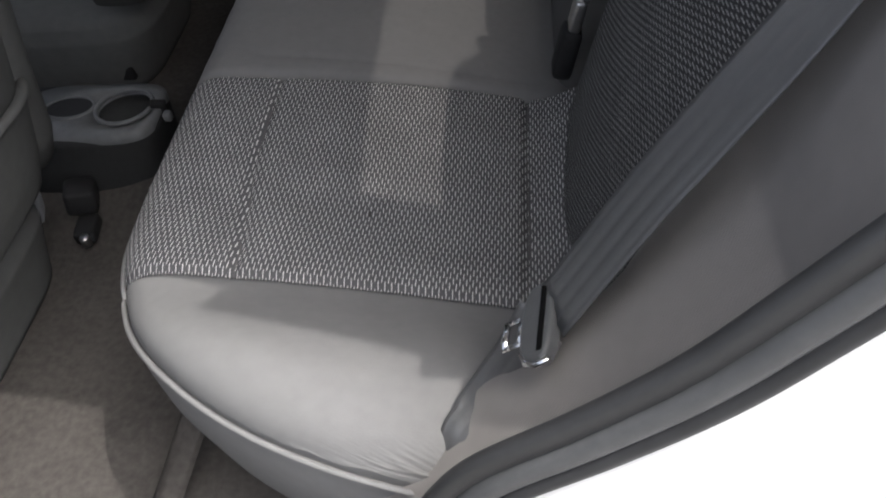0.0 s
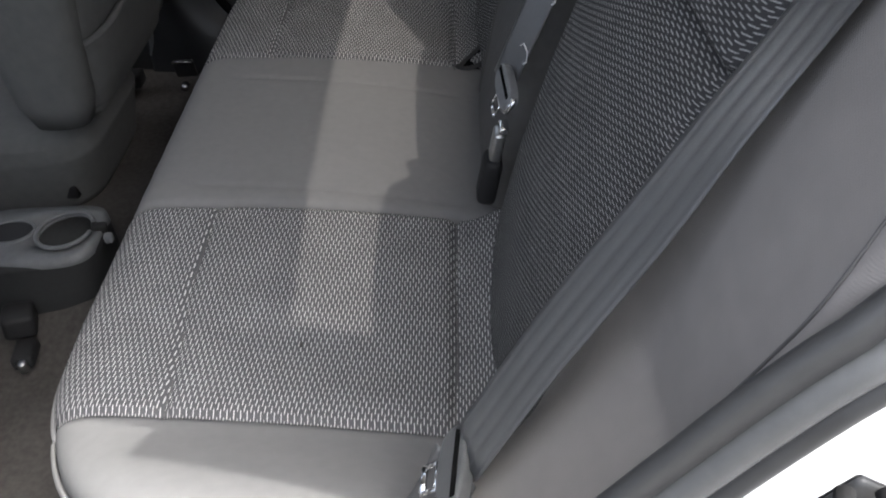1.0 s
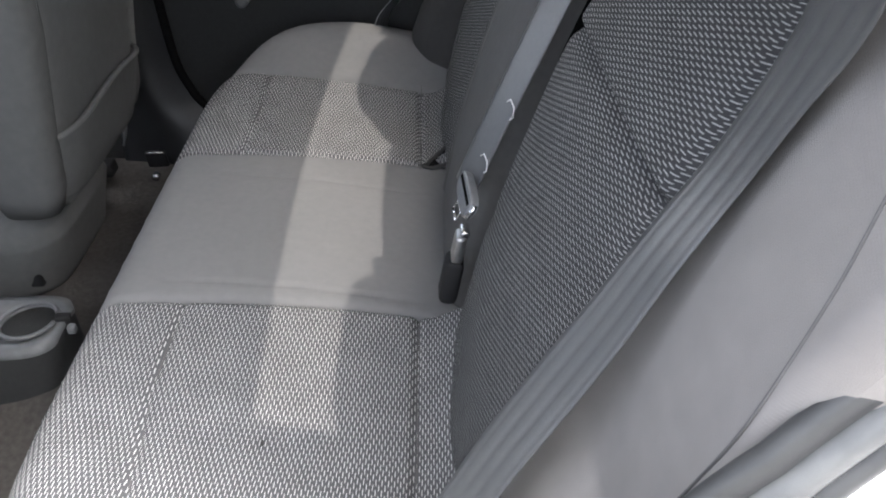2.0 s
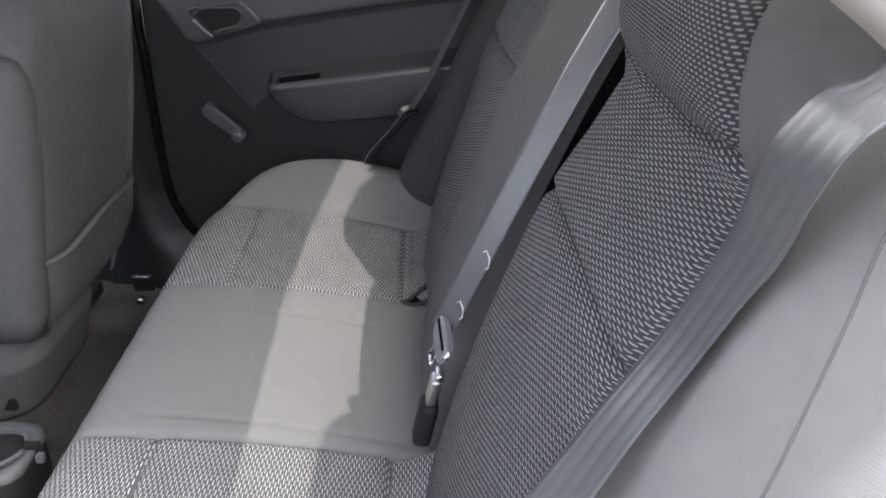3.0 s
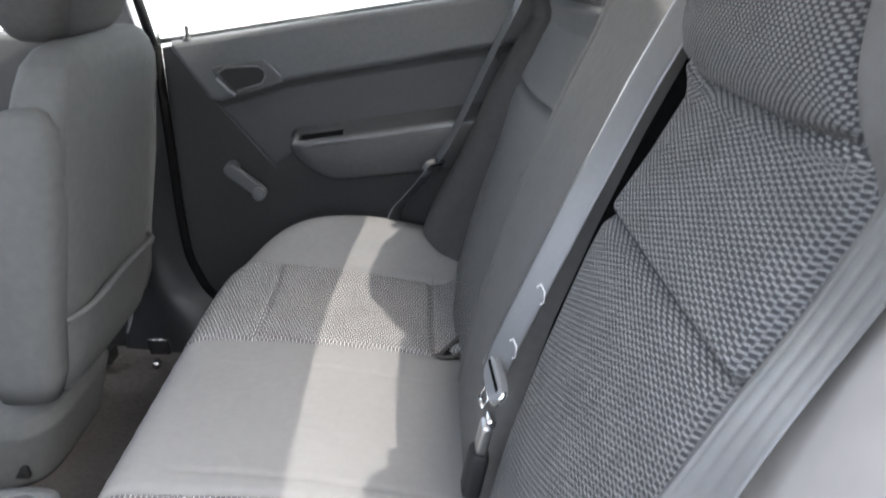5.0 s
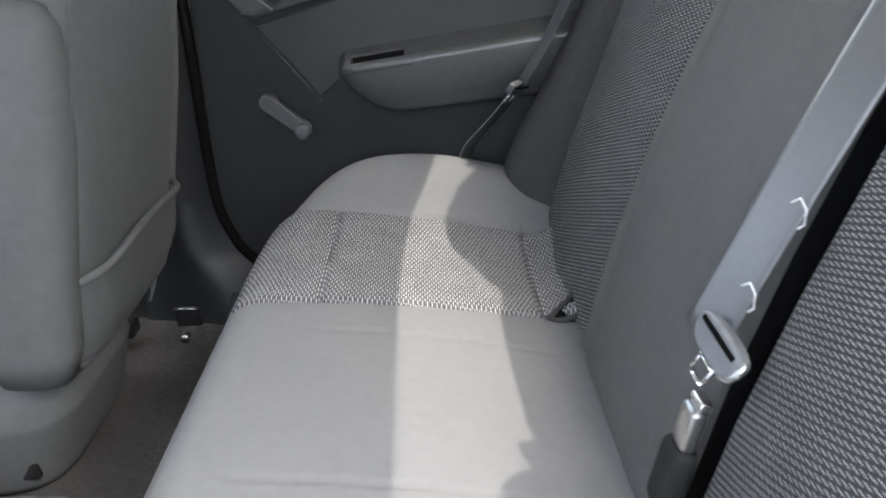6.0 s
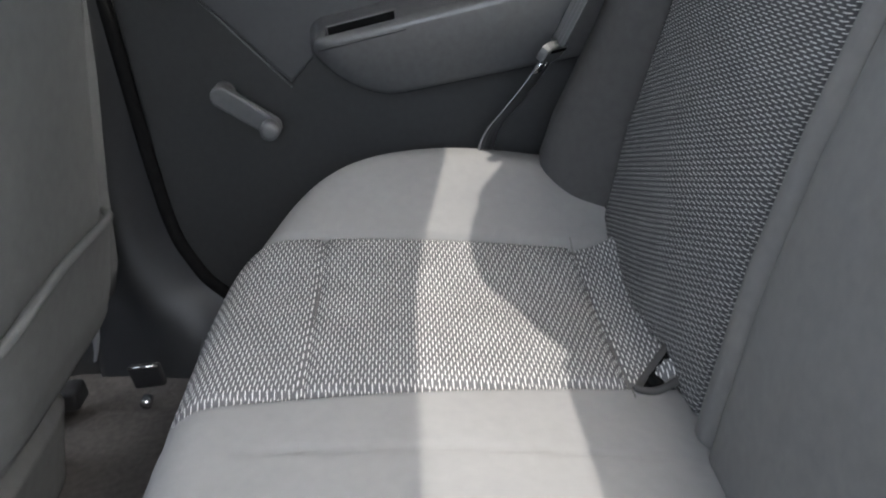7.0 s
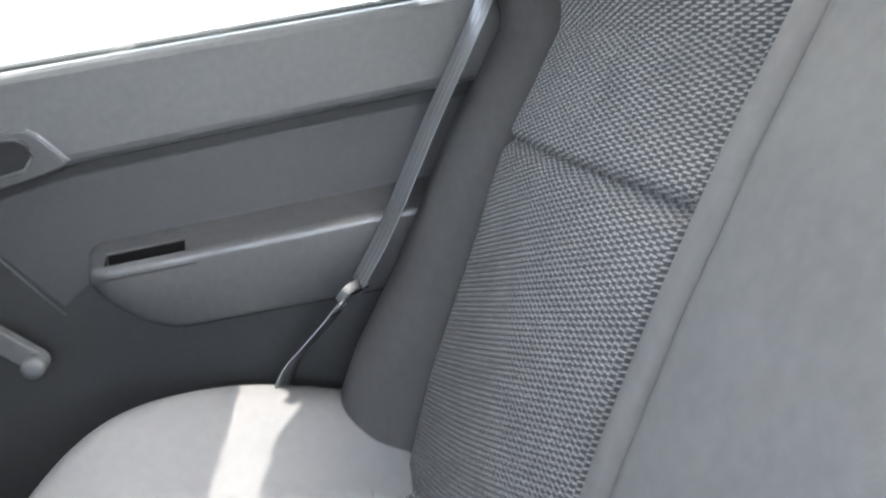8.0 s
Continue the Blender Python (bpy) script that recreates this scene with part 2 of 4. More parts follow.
def tube(name, pts, radius, material, parent=None, label="", sides=8, closed=False, flat=1.0):
    """A round or flattened rod along points."""
    bm = bmesh.new()
    pts = [Vector(p) for p in pts]
    rings = []
    for i, p in enumerate(pts):
        a, b = pts[max(i - 1, 0)], pts[min(i + 1, len(pts) - 1)]
        way = (b - a).normalized()
        side = way.cross(Vector((0, 0, 1)))
        if side.length < 0.1:
            side = way.cross(Vector((1, 0, 0)))
        side.normalize()
        up = side.cross(way)
        r = radius(i / (len(pts) - 1)) if callable(radius) else radius
        rings.append([bm.verts.new(p + side * r * math.cos(2 * math.pi * k / sides) + up * r * flat * math.sin(2 * math.pi * k / sides)) for k in range(sides)])
    for a, b in zip(rings, rings[1:]):
        for k in range(sides):
            bm.faces.new((a[k], a[(k + 1) % sides], b[(k + 1) % sides], b[k]))
    bm.faces.new(rings[0][::-1])
    bm.faces.new(rings[-1])
    bmesh.ops.recalc_face_normals(bm, faces=bm.faces)
    return part(name, bm, material, parent, label)


def strap(name, pts, sides, width, thick, material, parent=None, label=""):
    """A flat band along points, with the given sideways direction at each point."""
    pts = [Vector(p) for p in pts]
    rows = []
    for i, p in enumerate(pts):
        s = Vector(sides[i] if isinstance(sides, list) else sides)
        way = (pts[min(i + 1, len(pts) - 1)] - pts[max(i - 1, 0)]).normalized()
        s = (s - way * s.dot(way)).normalized()
        nrm = way.cross(s).normalized()
        ribs = []
        for k in range(13):
            u = k / 6 - 1
            h = thick * (1 - 0.9 * abs(u) ** 8) + 0.0014 * math.cos(u * math.pi * 4)
            ribs.append(p + s * u * width / 2 + nrm * h / 2)
        for k in range(12, -1, -1):
            u = k / 6 - 1
            h = thick * (1 - 0.9 * abs(u) ** 8)
            ribs.append(p + s * u * width / 2 - nrm * h / 2)
        rows.append(ribs)
    bm = bmesh.new()
    vr = [[bm.verts.new(v) for v in r] for r in rows]
    n = len(vr[0])
    for a, b in zip(vr, vr[1:]):
        for k in range(n):
            bm.faces.new((a[k], a[(k + 1) % n], b[(k + 1) % n], b[k]))
    bm.faces.new(vr[0][::-1])
    bm.faces.new(vr[-1])
    bmesh.ops.recalc_face_normals(bm, faces=bm.faces)
    return part(name, bm, material, parent, label)


def block(name, size, at, material, parent=None, label="", bevel=0.004, rot=(0, 0, 0), taper=None, seg=3):
    """A bevelled block; taper scales its top face."""
    bm = bmesh.new()
    bmesh.ops.create_cube(bm, size=1)
    for v in bm.verts:
        if taper and v.co.z > 0:
            v.co.x *= taper[0]
            v.co.y *= taper[1]
        v.co = Vector((v.co.x * size[0], v.co.y * size[1], v.co.z * size[2]))
    if bevel:
        bmesh.ops.bevel(bm, geom=bm.edges[:] + bm.verts[:], offset=bevel, segments=seg, affect="EDGES", profile=0.5)
    bmesh.ops.transform(bm, matrix=pose(*at, *rot), verts=bm.verts)
    return part(name, bm, material, parent, label)


def plate(name, outline, place, depth, material, parent=None, label="", bevel=0.004, holes=()):
    """A panel from an outline of (a, b); place(a, b, d) gives the point at depth d."""
    bm = bmesh.new()
    front = [bm.verts.new((a, b, 0)) for a, b in outline]
    f = bm.faces.new(front)
    r = bmesh.ops.extrude_face_region(bm, geom=[f])
    top = [e for e in r["geom"] if isinstance(e, bmesh.types.BMVert)]
    for v in top:
        v.co.z = 1.0
    bmesh.ops.recalc_face_normals(bm, faces=bm.faces)
    for v in bm.verts:
        v.co.z *= depth
    if bevel:
        tops = [e for e in bm.edges if all(v.co.z > depth * 0.5 for v in e.verts)]
        bmesh.ops.bevel(bm, geom=tops, offset=bevel, segments=3, affect="EDGES", profile=0.5)
    big = [f for f in bm.faces if len(f.verts) > 4]
    bmesh.ops.triangulate(bm, faces=big)
    for v in bm.verts:
        v.co = Vector(place(*v.co))
    bmesh.ops.recalc_face_normals(bm, faces=bm.faces)
    ob = part(name, bm, material, parent, label, False)
    return ob


def rounded(outline, times=2):
    """Cuts the corners of a closed outline."""
    p = [Vector((*q, 0)) for q in outline]
    for _ in range(times):
        p = [v for a, b in zip(p, p[1:] + p[:1]) for v in (a.lerp(b, 0.22), a.lerp(b, 0.78))]
    return [(v.x, v.y) for v in p]


def curve_points(pts, steps=8):
    """Points along a smooth curve through pts."""
    p = [Vector(q) for q in pts]
    p = [2 * p[0] - p[1]] + p + [2 * p[-1] - p[-2]]
    out = []
    for i in range(1, len(p) - 2):
        for k in range(steps):
            t = k / steps
            a, b, c, d = p[i - 1], p[i], p[i + 1], p[i + 2]
            out.append(0.5 * (2 * b + (c - a) * t + (2 * a - 5 * b + 4 * c - d) * t * t + (3 * b - a - 3 * c + d) * t**3))
    out.append(p[-2])
    return out


def smoothstep(a, b, x):
    t = np.clip((x - a) / (b - a), 0, 1)
    return t * t * (3 - 2 * t)


def ring_loft(name, rings, material, parent, label="", power=4.0, n=48, uvs=False):
    """A closed body from rings of (centre, half size along x, half size along y), stacked upwards."""
    bm = bmesh.new()
    rows = []
    for (cx, cy, cz), hx, hy in rings:
        row = []
        for k in range(n):
            a = 2 * math.pi * k / n
            c, s_ = math.cos(a), math.sin(a)
            row.append(bm.verts.new((cx + hx * math.copysign(abs(c) ** (2 / power), c), cy + hy * math.copysign(abs(s_) ** (2 / power), s_), cz)))
        rows.append(row)
    for a, b in zip(rows, rows[1:]):
        for k in range(n):
            bm.faces.new((a[k], a[(k + 1) % n], b[(k + 1) % n], b[k]))
    bm.faces.new(rows[0][::-1])
    bm.faces.new(rows[-1])
    bmesh.ops.recalc_face_normals(bm, faces=bm.faces)
    return part(name, bm, material, parent, label)


def interp_rings(keys, n):
    ks = np.array([(z, xb, d, w) for z, xb, d, w in keys])
    zs = np.linspace(ks[0, 0], ks[-1, 0], n)
    zs = np.unique(np.concatenate([zs, ks[:, 0]]))
    out = []
    for z in zs:
        xb, d, w = (np.interp(z, ks[:, 0], ks[:, k]) for k in (1, 2, 3))
        out.append(((xb - d, 0, z), d, w))
    return out


# ---- rear seat cushion ----
HALF = 0.66


def front_edge(y):
    u = np.clip((np.abs(y) - 0.34) / (HALF - 0.34), 0, 1)
    return 0.34 * (1 - np.sqrt(1 - np.minimum(u, 0.9999) ** 2.2)) - 0.006


_by = np.concatenate([np.linspace(-HALF, -0.38, 140), np.linspace(-0.37, 0.37, 60), np.linspace(0.38, HALF, 140)])
_edge = np.stack([front_edge(_by), _by], -1)
_edge = np.concatenate([[[0.5, -HALF], [0.44, -HALF], [0.40, -HALF], [0.36, -HALF]], _edge, [[0.36, HALF], [0.40, HALF], [0.44, HALF], [0.5, HALF]]])
_seg = [(_edge[i] * (1 - k / 3) + _edge[i + 1] * k / 3) for i in range(len(_edge) - 1) for k in range(3)]
EDGE = np.array(_seg + [_edge[-1]])


def seam(d, depth, width):
    return -depth * np.exp(-((d / width) ** 2))


def near_seam(x):
    return -0.166 + 0.05 * (x - 0.1)


def far_seam(x):
    return 0.197 + 0.09 * (x - 0.1)


OUTER = 0.474


def cushion_z(x, y):
    z = 0.264 - 0.165 * (x - 0.1)
    a = np.abs(y)
    z = z + 0.012 * smoothstep(0.36, 0.47, a) + np.where(y > 0, 0.056, 0.050) * smoothstep(0.46, 0.60, a)
    z = z + 0.006 * np.cos((x - 0.22) / 0.30 * math.pi)
    flat = x.ravel(), y.ravel()
    d = np.empty(flat[0].shape)
    for s in range(0, len(d), 4000):
        p = np.stack([flat[0][s : s + 4000], flat[1][s : s + 4000]], -1)
        d[s : s + 4000] = np.sqrt(((p[:, None] - EDGE[None]) ** 2).sum(-1)).min(1)
    d = d.reshape(x.shape)
    r = 0.055
    q = 1 - np.clip(d / r, 0, 1)
    z = z - r * 0.75 * (1 - np.sqrt(np.maximum(0, 1 - q**2.4)))
    z = z + seam(y - near_seam(x), 0.006, 0.005) + seam(y - far_seam(x), 0.006, 0.005)
    z = z + seam(y + OUTER, 0.006, 0.005) + seam(y - OUTER, 0.007, 0.005)
    w = (smoothstep(-OUTER - 0.002, -OUTER, y) - smoothstep(near_seam(x), near_seam(x) + 0.002, y)) + (smoothstep(far_seam(x) - 0.002, far_seam(x), y) - smoothstep(OUTER, OUTER + 0.002, y))
    z = z + w * (seam(x - 0.104 - 0.020 * smoothstep(-0.30, -0.474, y), 0.006, 0.0035) + seam(x - 0.378, 0.008, 0.004))
    z = z + (seam(y - 0.128, 0.0035, 0.0025) + seam(y + 0.128, 0.0035, 0.0025)) * smoothstep(0.05, 0.09, x) * smoothstep(0.40, 0.36, x)
    z = z + 0.030 * smoothstep(0.385, 0.45, x) * w
    z = z + 0.004 * np.exp(-(((x - 0.24) / 0.1) ** 2)) * np.cos(y * 9)
    return z


def cushion_patch(name, y0, y1, ny, material, parent, label=""):
    """The cushion between two lines y0(x) and y1(x)."""
    v = np.linspace(0, 1, ny)[:, None]
    u = np.linspace(0, 1, 120)[None, :]
    xm = u * 0.47 + 0 * v
    y = y0(xm) * (1 - v) + y1(xm) * v
    for _ in range(3):
        xm = front_edge(y) + (0.475 - front_edge(y)) * u
        y = y0(xm) * (1 - v) + y1(xm) * v
    z = cushion_z(xm, y)
    return slab(name, np.stack([xm, y, z], -1), (0, 0, -0.05), material, parent, label, uv=np.stack([y, xm], -1))


def rear_cushion():
    t = thing("rear_seat_cushion", "grey cloth rear bench cushion with two woven insert panels", "car seat")
    cushion_patch("bolster", lambda x: 0 * x - HALF, lambda x: 0 * x - OUTER, 60, CLOTH, t, "plain grey cloth outer bolster")
    cushion_patch("insert", lambda x: 0 * x - OUTER, near_seam, 90, WEAVE, t, "dark woven insert with pale stitches")
    cushion_patch("centre_panel", near_seam, far_seam, 80, CLOTH, t, "plain grey cloth centre panel")
    cushion_patch("insert", far_seam, lambda x: 0 * x + OUTER, 90, WEAVE, t, "dark woven insert with pale stitches")
    cushion_patch("bolster", lambda x: 0 * x + OUTER, lambda x: 0 * x + HALF, 60, CLOTH, t, "plain grey cloth outer bolster")
    rim = EDGE[::3]
    tangent = np.gradient(rim, axis=0)
    out = np.stack([-tangent[:, 1], tangent[:, 0]], -1)
    out /= np.linalg.norm(out, axis=1)[:, None]
    if (out[len(out) // 2] @ (-1, 0)) < 0:
        out = -out
    ztop = cushion_z(rim[:, 0], rim[:, 1])
    rows = []
    for dz, o in ((0.001, -0.001), (-0.010, 0.003), (-0.030, 0.005), (-0.07, 0.003), (-0.12, -0.006), (-0.2, -0.03), (-0.26, -0.05)):
        rows.append(np.stack([rim[:, 0] + out[:, 0] * o, rim[:, 1] + out[:, 1] * o, ztop + dz], -1))
    P = np.array(rows)
    inward = np.concatenate([-out * 0.03, np.zeros((len(out), 1))], -1)
    slab("skirt", P, np.broadcast_to(inward, P.shape), CLOTH, t, "plain grey cloth front skirt", shell=True)
    tube("piping", [(x + o[0] * 0.004, y + o[1] * 0.004, z) for (x, y), o, z in zip(rim, out, ztop)], 0.0025, CLOTH, t, "sewn grey piping")
    # Seam rods take the darkened cloth for the shade in the fold.
    for a, b in ((-OUTER, -0.166), (0.199, OUTER)):
        for sx in (0.104, 0.378):
            yy = np.linspace(a + 0.003, b - 0.003 + (0.014 if sx > 0.3 else 0), 60)
            xx = sx + 0.001 * np.sin(yy * 31) + (0.020 * smoothstep(-0.30, -0.474, yy) if sx < 0.2 else 0 * yy)
            tube("stitched_seam", list(zip(xx, yy, cushion_z(xx, yy) + 0.0006)), 0.0007, CLOTH_BACK_SHADED, t, "sewn seam", 6)
    # Added strip, no real part; stands for sunlit carpet beyond the cushion's shadow.
    lit_strip = np.array([[(0.002 - 0.03 * u + 0.028 * v, -0.462 - 0.085 * u - 0.02 * v, 0.045 - 0.058 * u + 0.012 * math.sin(math.pi * v) * u) for v in np.linspace(0, 1, 9)] for u in np.linspace(0, 1, 9)])
    slab("lit_floor_strip", lit_strip, (0.004, 0.006, -0.003), CARPET, t, "added brown-grey strip for the sunlit carpet", shell=True)
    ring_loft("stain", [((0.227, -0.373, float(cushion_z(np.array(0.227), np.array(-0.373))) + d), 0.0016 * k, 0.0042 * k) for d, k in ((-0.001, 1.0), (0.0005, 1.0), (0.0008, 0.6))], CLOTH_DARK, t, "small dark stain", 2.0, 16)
    return t


rear_cushion()

# ---- rear backrests ----
PROF = np.array([(0.18, 0.415), (0.25, 0.432), (0.35, 0.458), (0.45, 0.490), (0.55, 0.526), (0.597, 0.546), (0.65, 0.580), (0.70, 0.607), (0.715, 0.606), (0.74, 0.598), (0.76, 0.597), (0.80, 0.603), (0.83, 0.614), (0.85, 0.630), (0.862, 0.65), (0.868, 0.68)])


def inner_profile(z):
    return np.interp(z, PROF[:, 0], PROF[:, 1])


CENTRE = np.array([(0.18, 0.412), (0.25, 0.428), (0.35, 0.452), (0.45, 0.484), (0.55, 0.522), (0.65, 0.565), (0.72, 0.599), (0.78, 0.624), (0.83, 0.648), (0.845, 0.66)])


def outer_line(z):
    """How far from the middle the woven inserts reach."""
    return np.interp(z, [0.2, 0.35, 0.6, 0.7, 0.78, 0.86], [0.528, 0.528, 0.507, 0.503, 0.470, 0.425])


def back_x(y, z):
    a = np.abs(y)
    xi = inner_profile(z)
    xo = np.minimum(0.335 + (z - 0.27) * 0.87, xi - 0.012 + 0.03 * smoothstep(0.78, 0.46, z))
    w = smoothstep(0.505, 0.65, a)
    x = xi * (1 - w) + xo * w
    x = x - 0.010 * np.exp(-(((a - 0.34) / 0.11) ** 2)) * smoothstep(0.62, 0.35, z)
    return x


def back_patch(name, ya, yb, za, zb, ny, nz, material, parent, label="", round_top=0.0, swell=0.0, thick=0.09, side_round=(0.0, 0.0), shape=back_x, dip=0.009, fall=0.0):
    """A piece of a backrest between ya and yb and from za to zb; round_top: how far its top rolls back."""
    call = lambda g, q: g(q) if callable(g) else g + 0 * q
    v = np.linspace(0, 1, ny)[:, None]
    u = np.linspace(0, 1, nz)[None, :]
    z = 0.2 + 0.6 * u + 0 * v
    for _ in range(4):
        y = call(ya, z) * (1 - v) + call(yb, z) * v
        bot, top = call(za, y), call(zb, y)
        z = bot + (top - bot) * u
    x = shape(y, z)
    wide = call(yb, z) - call(ya, z)
    e = np.minimum(v, 1 - v) * np.abs(wide)
    x = x + dip * np.exp(-((e / 0.007) ** 2))
    up = np.minimum(z - bot, np.where(round_top > 0, 1.0, top - z))
    x = x + dip * np.exp(-((up / 0.006) ** 2))
    if swell:
        x = x - swell * np.sin(math.pi * np.clip(u, 0, 1)) ** 0.6 * (1 - (2 * v - 1) ** 4)
    bends = []
    for k, r in enumerate(side_round):
        if r:
            d = (v if k == 0 else 1 - v) * np.abs(wide)
            q = np.clip(1 - d / r, 0, 1)
            bends.append(r * 0.8 * (1 - np.sqrt(1 - np.minimum(q, 0.999) ** 2.2)))
    if round_top:
        q = np.clip(1 - (top - z) / round_top, 0, 1)
        bends.append(round_top * 1.2 * (1 - np.sqrt(1 - np.minimum(q, 0.9995) ** 2.2)))
    if bends:
        x = x + sum(b**2.5 for b in bends) ** 0.4
    step = np.hypot(np.diff(x, axis=1), np.diff(z, axis=1))
    arc = z[:, :1] + np.concatenate([0 * z[:, :1], np.cumsum(step, axis=1)], 1)
    mid = ny // 2
    up = np.interp(z, z[mid], arc[mid]) + np.maximum(0, z - z[mid, -1]) + np.minimum(0, z - z[mid, 0])
    across = np.concatenate([0 * y[:1], np.cumsum(np.hypot(np.diff(x, axis=0), np.diff(y, axis=0)), axis=0)], 0)
    across = across - across[mid : mid + 1] + y[mid : mid + 1]
    return slab(name, np.stack([x, y, z], -1), (thick, 0, -fall), material, parent, label, uv=np.stack([across, up], -1))


def near_top(y):
    return 0.765 + 0.045 * smoothstep(-0.68, -0.55, y) + 0.052 * smoothstep(-0.54, -0.40, y) - 0.018 * smoothstep(-0.26, -0.18, y)


def far_top(y):
    return 0.765 + 0.045 * smoothstep(0.68, 0.57, y) + 0.070 * smoothstep(0.53, 0.42, y) - 0.015 * smoothstep(0.38, 0.28, y)


def far_x(y, z):
    """The far back stands a little further forward towards its top."""
    return back_x(y, z) - 0.018 * smoothstep(0.45, 0.70, z) * smoothstep(0.18, 0.36, y)


def centre_x(y, z):
    return np.interp(z, CENTRE[:, 0], CENTRE[:, 1]) - 0.006


def backrests():
    out_n, out_f = (lambda z: -np.minimum(outer_line(z), 0.518)), (lambda z: outer_line(z))
    pod_n = lambda y: 0.716 + 0.018 * smoothstep(-0.26, -0.19, y) + 0.010 * smoothstep(-0.38, -0.50, y)
    pod_f = lambda y: 0.742 + 0 * y
    t = thing("folding_rear_seat", "grey cloth folding rear backrest with woven insert and headrest", "car seat", "split rear seat backs")
    back_patch("insert_lower", out_n, -0.180, 0.20, 0.590, 80, 100, WEAVE_BACK_SHADED, t, "dark woven insert with pale stitches", side_round=(0, 0.02), swell=0.006)
    back_patch("insert_upper", out_n, -0.180, 0.590, pod_n, 80, 50, WEAVE_BACK_SHADED, t, "dark woven insert with pale stitches", side_round=(0, 0.02), swell=0.006)
    back_patch("headrest_pad", out_n, -0.180, pod_n, near_top, 80, 60, WEAVE_HEAD_SHADED, t, "rounded woven headrest pad", round_top=0.045, side_round=(0.006, 0.038), swell=0.012, thick=0.02, fall=0.05)
    back_patch("side_panel", lambda z: -0.60 - 0.07 * smoothstep(0.66, 0.78, z), out_n, 0.20, near_top, 40, 130, CLOTH_BACK_SHADED, t, "plain grey cloth outer side, darkened for shade", round_top=0.06)
    # Black sheets along both sides of the gap hold its shade.
    zs = np.linspace(0.20, 0.815, 50)[:, None]
    us = np.linspace(0.0, 1.0, 5)[None, :]
    slab("gap_shade", np.stack([inner_profile(zs) + 0.024 + 0.085 * us, -0.174 + 0 * us + 0 * zs, zs + 0 * us], -1), (0, -0.004, 0), FLAT_BLACK, t, "black sheet for the gap's shade", shell=True)
    t2 = thing("folding_rear_seat", "wide grey cloth rear backrest with plain centre and woven insert", "car seat", "split rear seat backs")
    back_patch("centre_panel", -0.135, 0.137, 0.20, lambda y: 0.822 - 0.045 * smoothstep(0.04, -0.135, y), 60, 110, CLOTH_BACK_SHADED, t2, "plain grey cloth centre section", round_top=0.032, side_round=(0.036, 0), swell=0.008, shape=centre_x, dip=0.006, thick=0.01, fall=0.06)
    back_patch("centre_border", 0.137, 0.174, 0.20, lambda y: 0.822 - 0.4 * (y - 0.137), 14, 110, CLOTH_BACK_SHADED, t2, "plain grey cloth border", round_top=0.032, side_round=(0, 0.02), shape=centre_x, dip=0.006, thick=0.01, fall=0.06)
    back_patch("insert_lower", 0.174, out_f, 0.20, 0.597, 80, 100, WEAVE_BACK_SHADED, t2, "dark woven insert with pale stitches", swell=0.006, shape=far_x)
    back_patch("insert_upper", 0.174, out_f, 0.597, pod_f, 80, 50, WEAVE_BACK_SHADED, t2, "dark woven insert with pale stitches", swell=0.006, shape=far_x)
    back_patch("headrest_pad", lambda z: np.interp(z, [0.742, 0.76, 0.826, 0.87], [0.21, 0.22, 0.272, 0.297]), out_f, pod_f, far_top, 80, 60, WEAVE_HEAD_SHADED, t2, "rounded woven headrest pad", round_top=0.048, side_round=(0.03, 0.01), swell=0.009, shape=lambda y, z: far_x(y, np.minimum(z, 0.79)), thick=0.004, fall=0.05)
    lump = []
    for v in np.linspace(0, 1, 22):
        r = (1 - max(0.0, (v - 0.25) / 0.75) ** 2.4) ** 0.5
        lump.append(((0.658 + 0.010 * v, 0.252 + 0.012 * v, 0.722 + 0.155 * v), 0.012 + 0.036 * r, 0.012 + 0.068 * r))
    ring_loft("headrest_side", lump, CLOTH_BACK_SHADED, t2, "plain grey cloth headrest side", 2.8, 40)
    back_patch("side_panel", out_f, 0.56, 0.20, far_top, 16, 130, CLOTH_DARK, t2, "plain grey cloth outer side, darkened for shade", round_top=0.03, shape=lambda y, z: far_x(y, np.minimum(z, 0.79)), thick=0.004, fall=0.05)
    slab("gap_shade", np.stack([np.interp(zs, CENTRE[:, 0], CENTRE[:, 1]) + 0.022 + 0.085 * us, -0.139 + 0 * us + 0 * zs, zs + 0 * us], -1), (0, 0.003, 0), FLAT_BLACK, t2, "black sheet for the gap's shade", shell=True)
    # Added filler block, no real seat part; keeps the gap black.
    block("hinge_cover", (0.05, 0.06, 0.62), (0.650, -0.172, 0.50), RUBBER, t2, "added dark filler in the gap between the seat backs", 0.01, (0, 18, 0))


backrests()


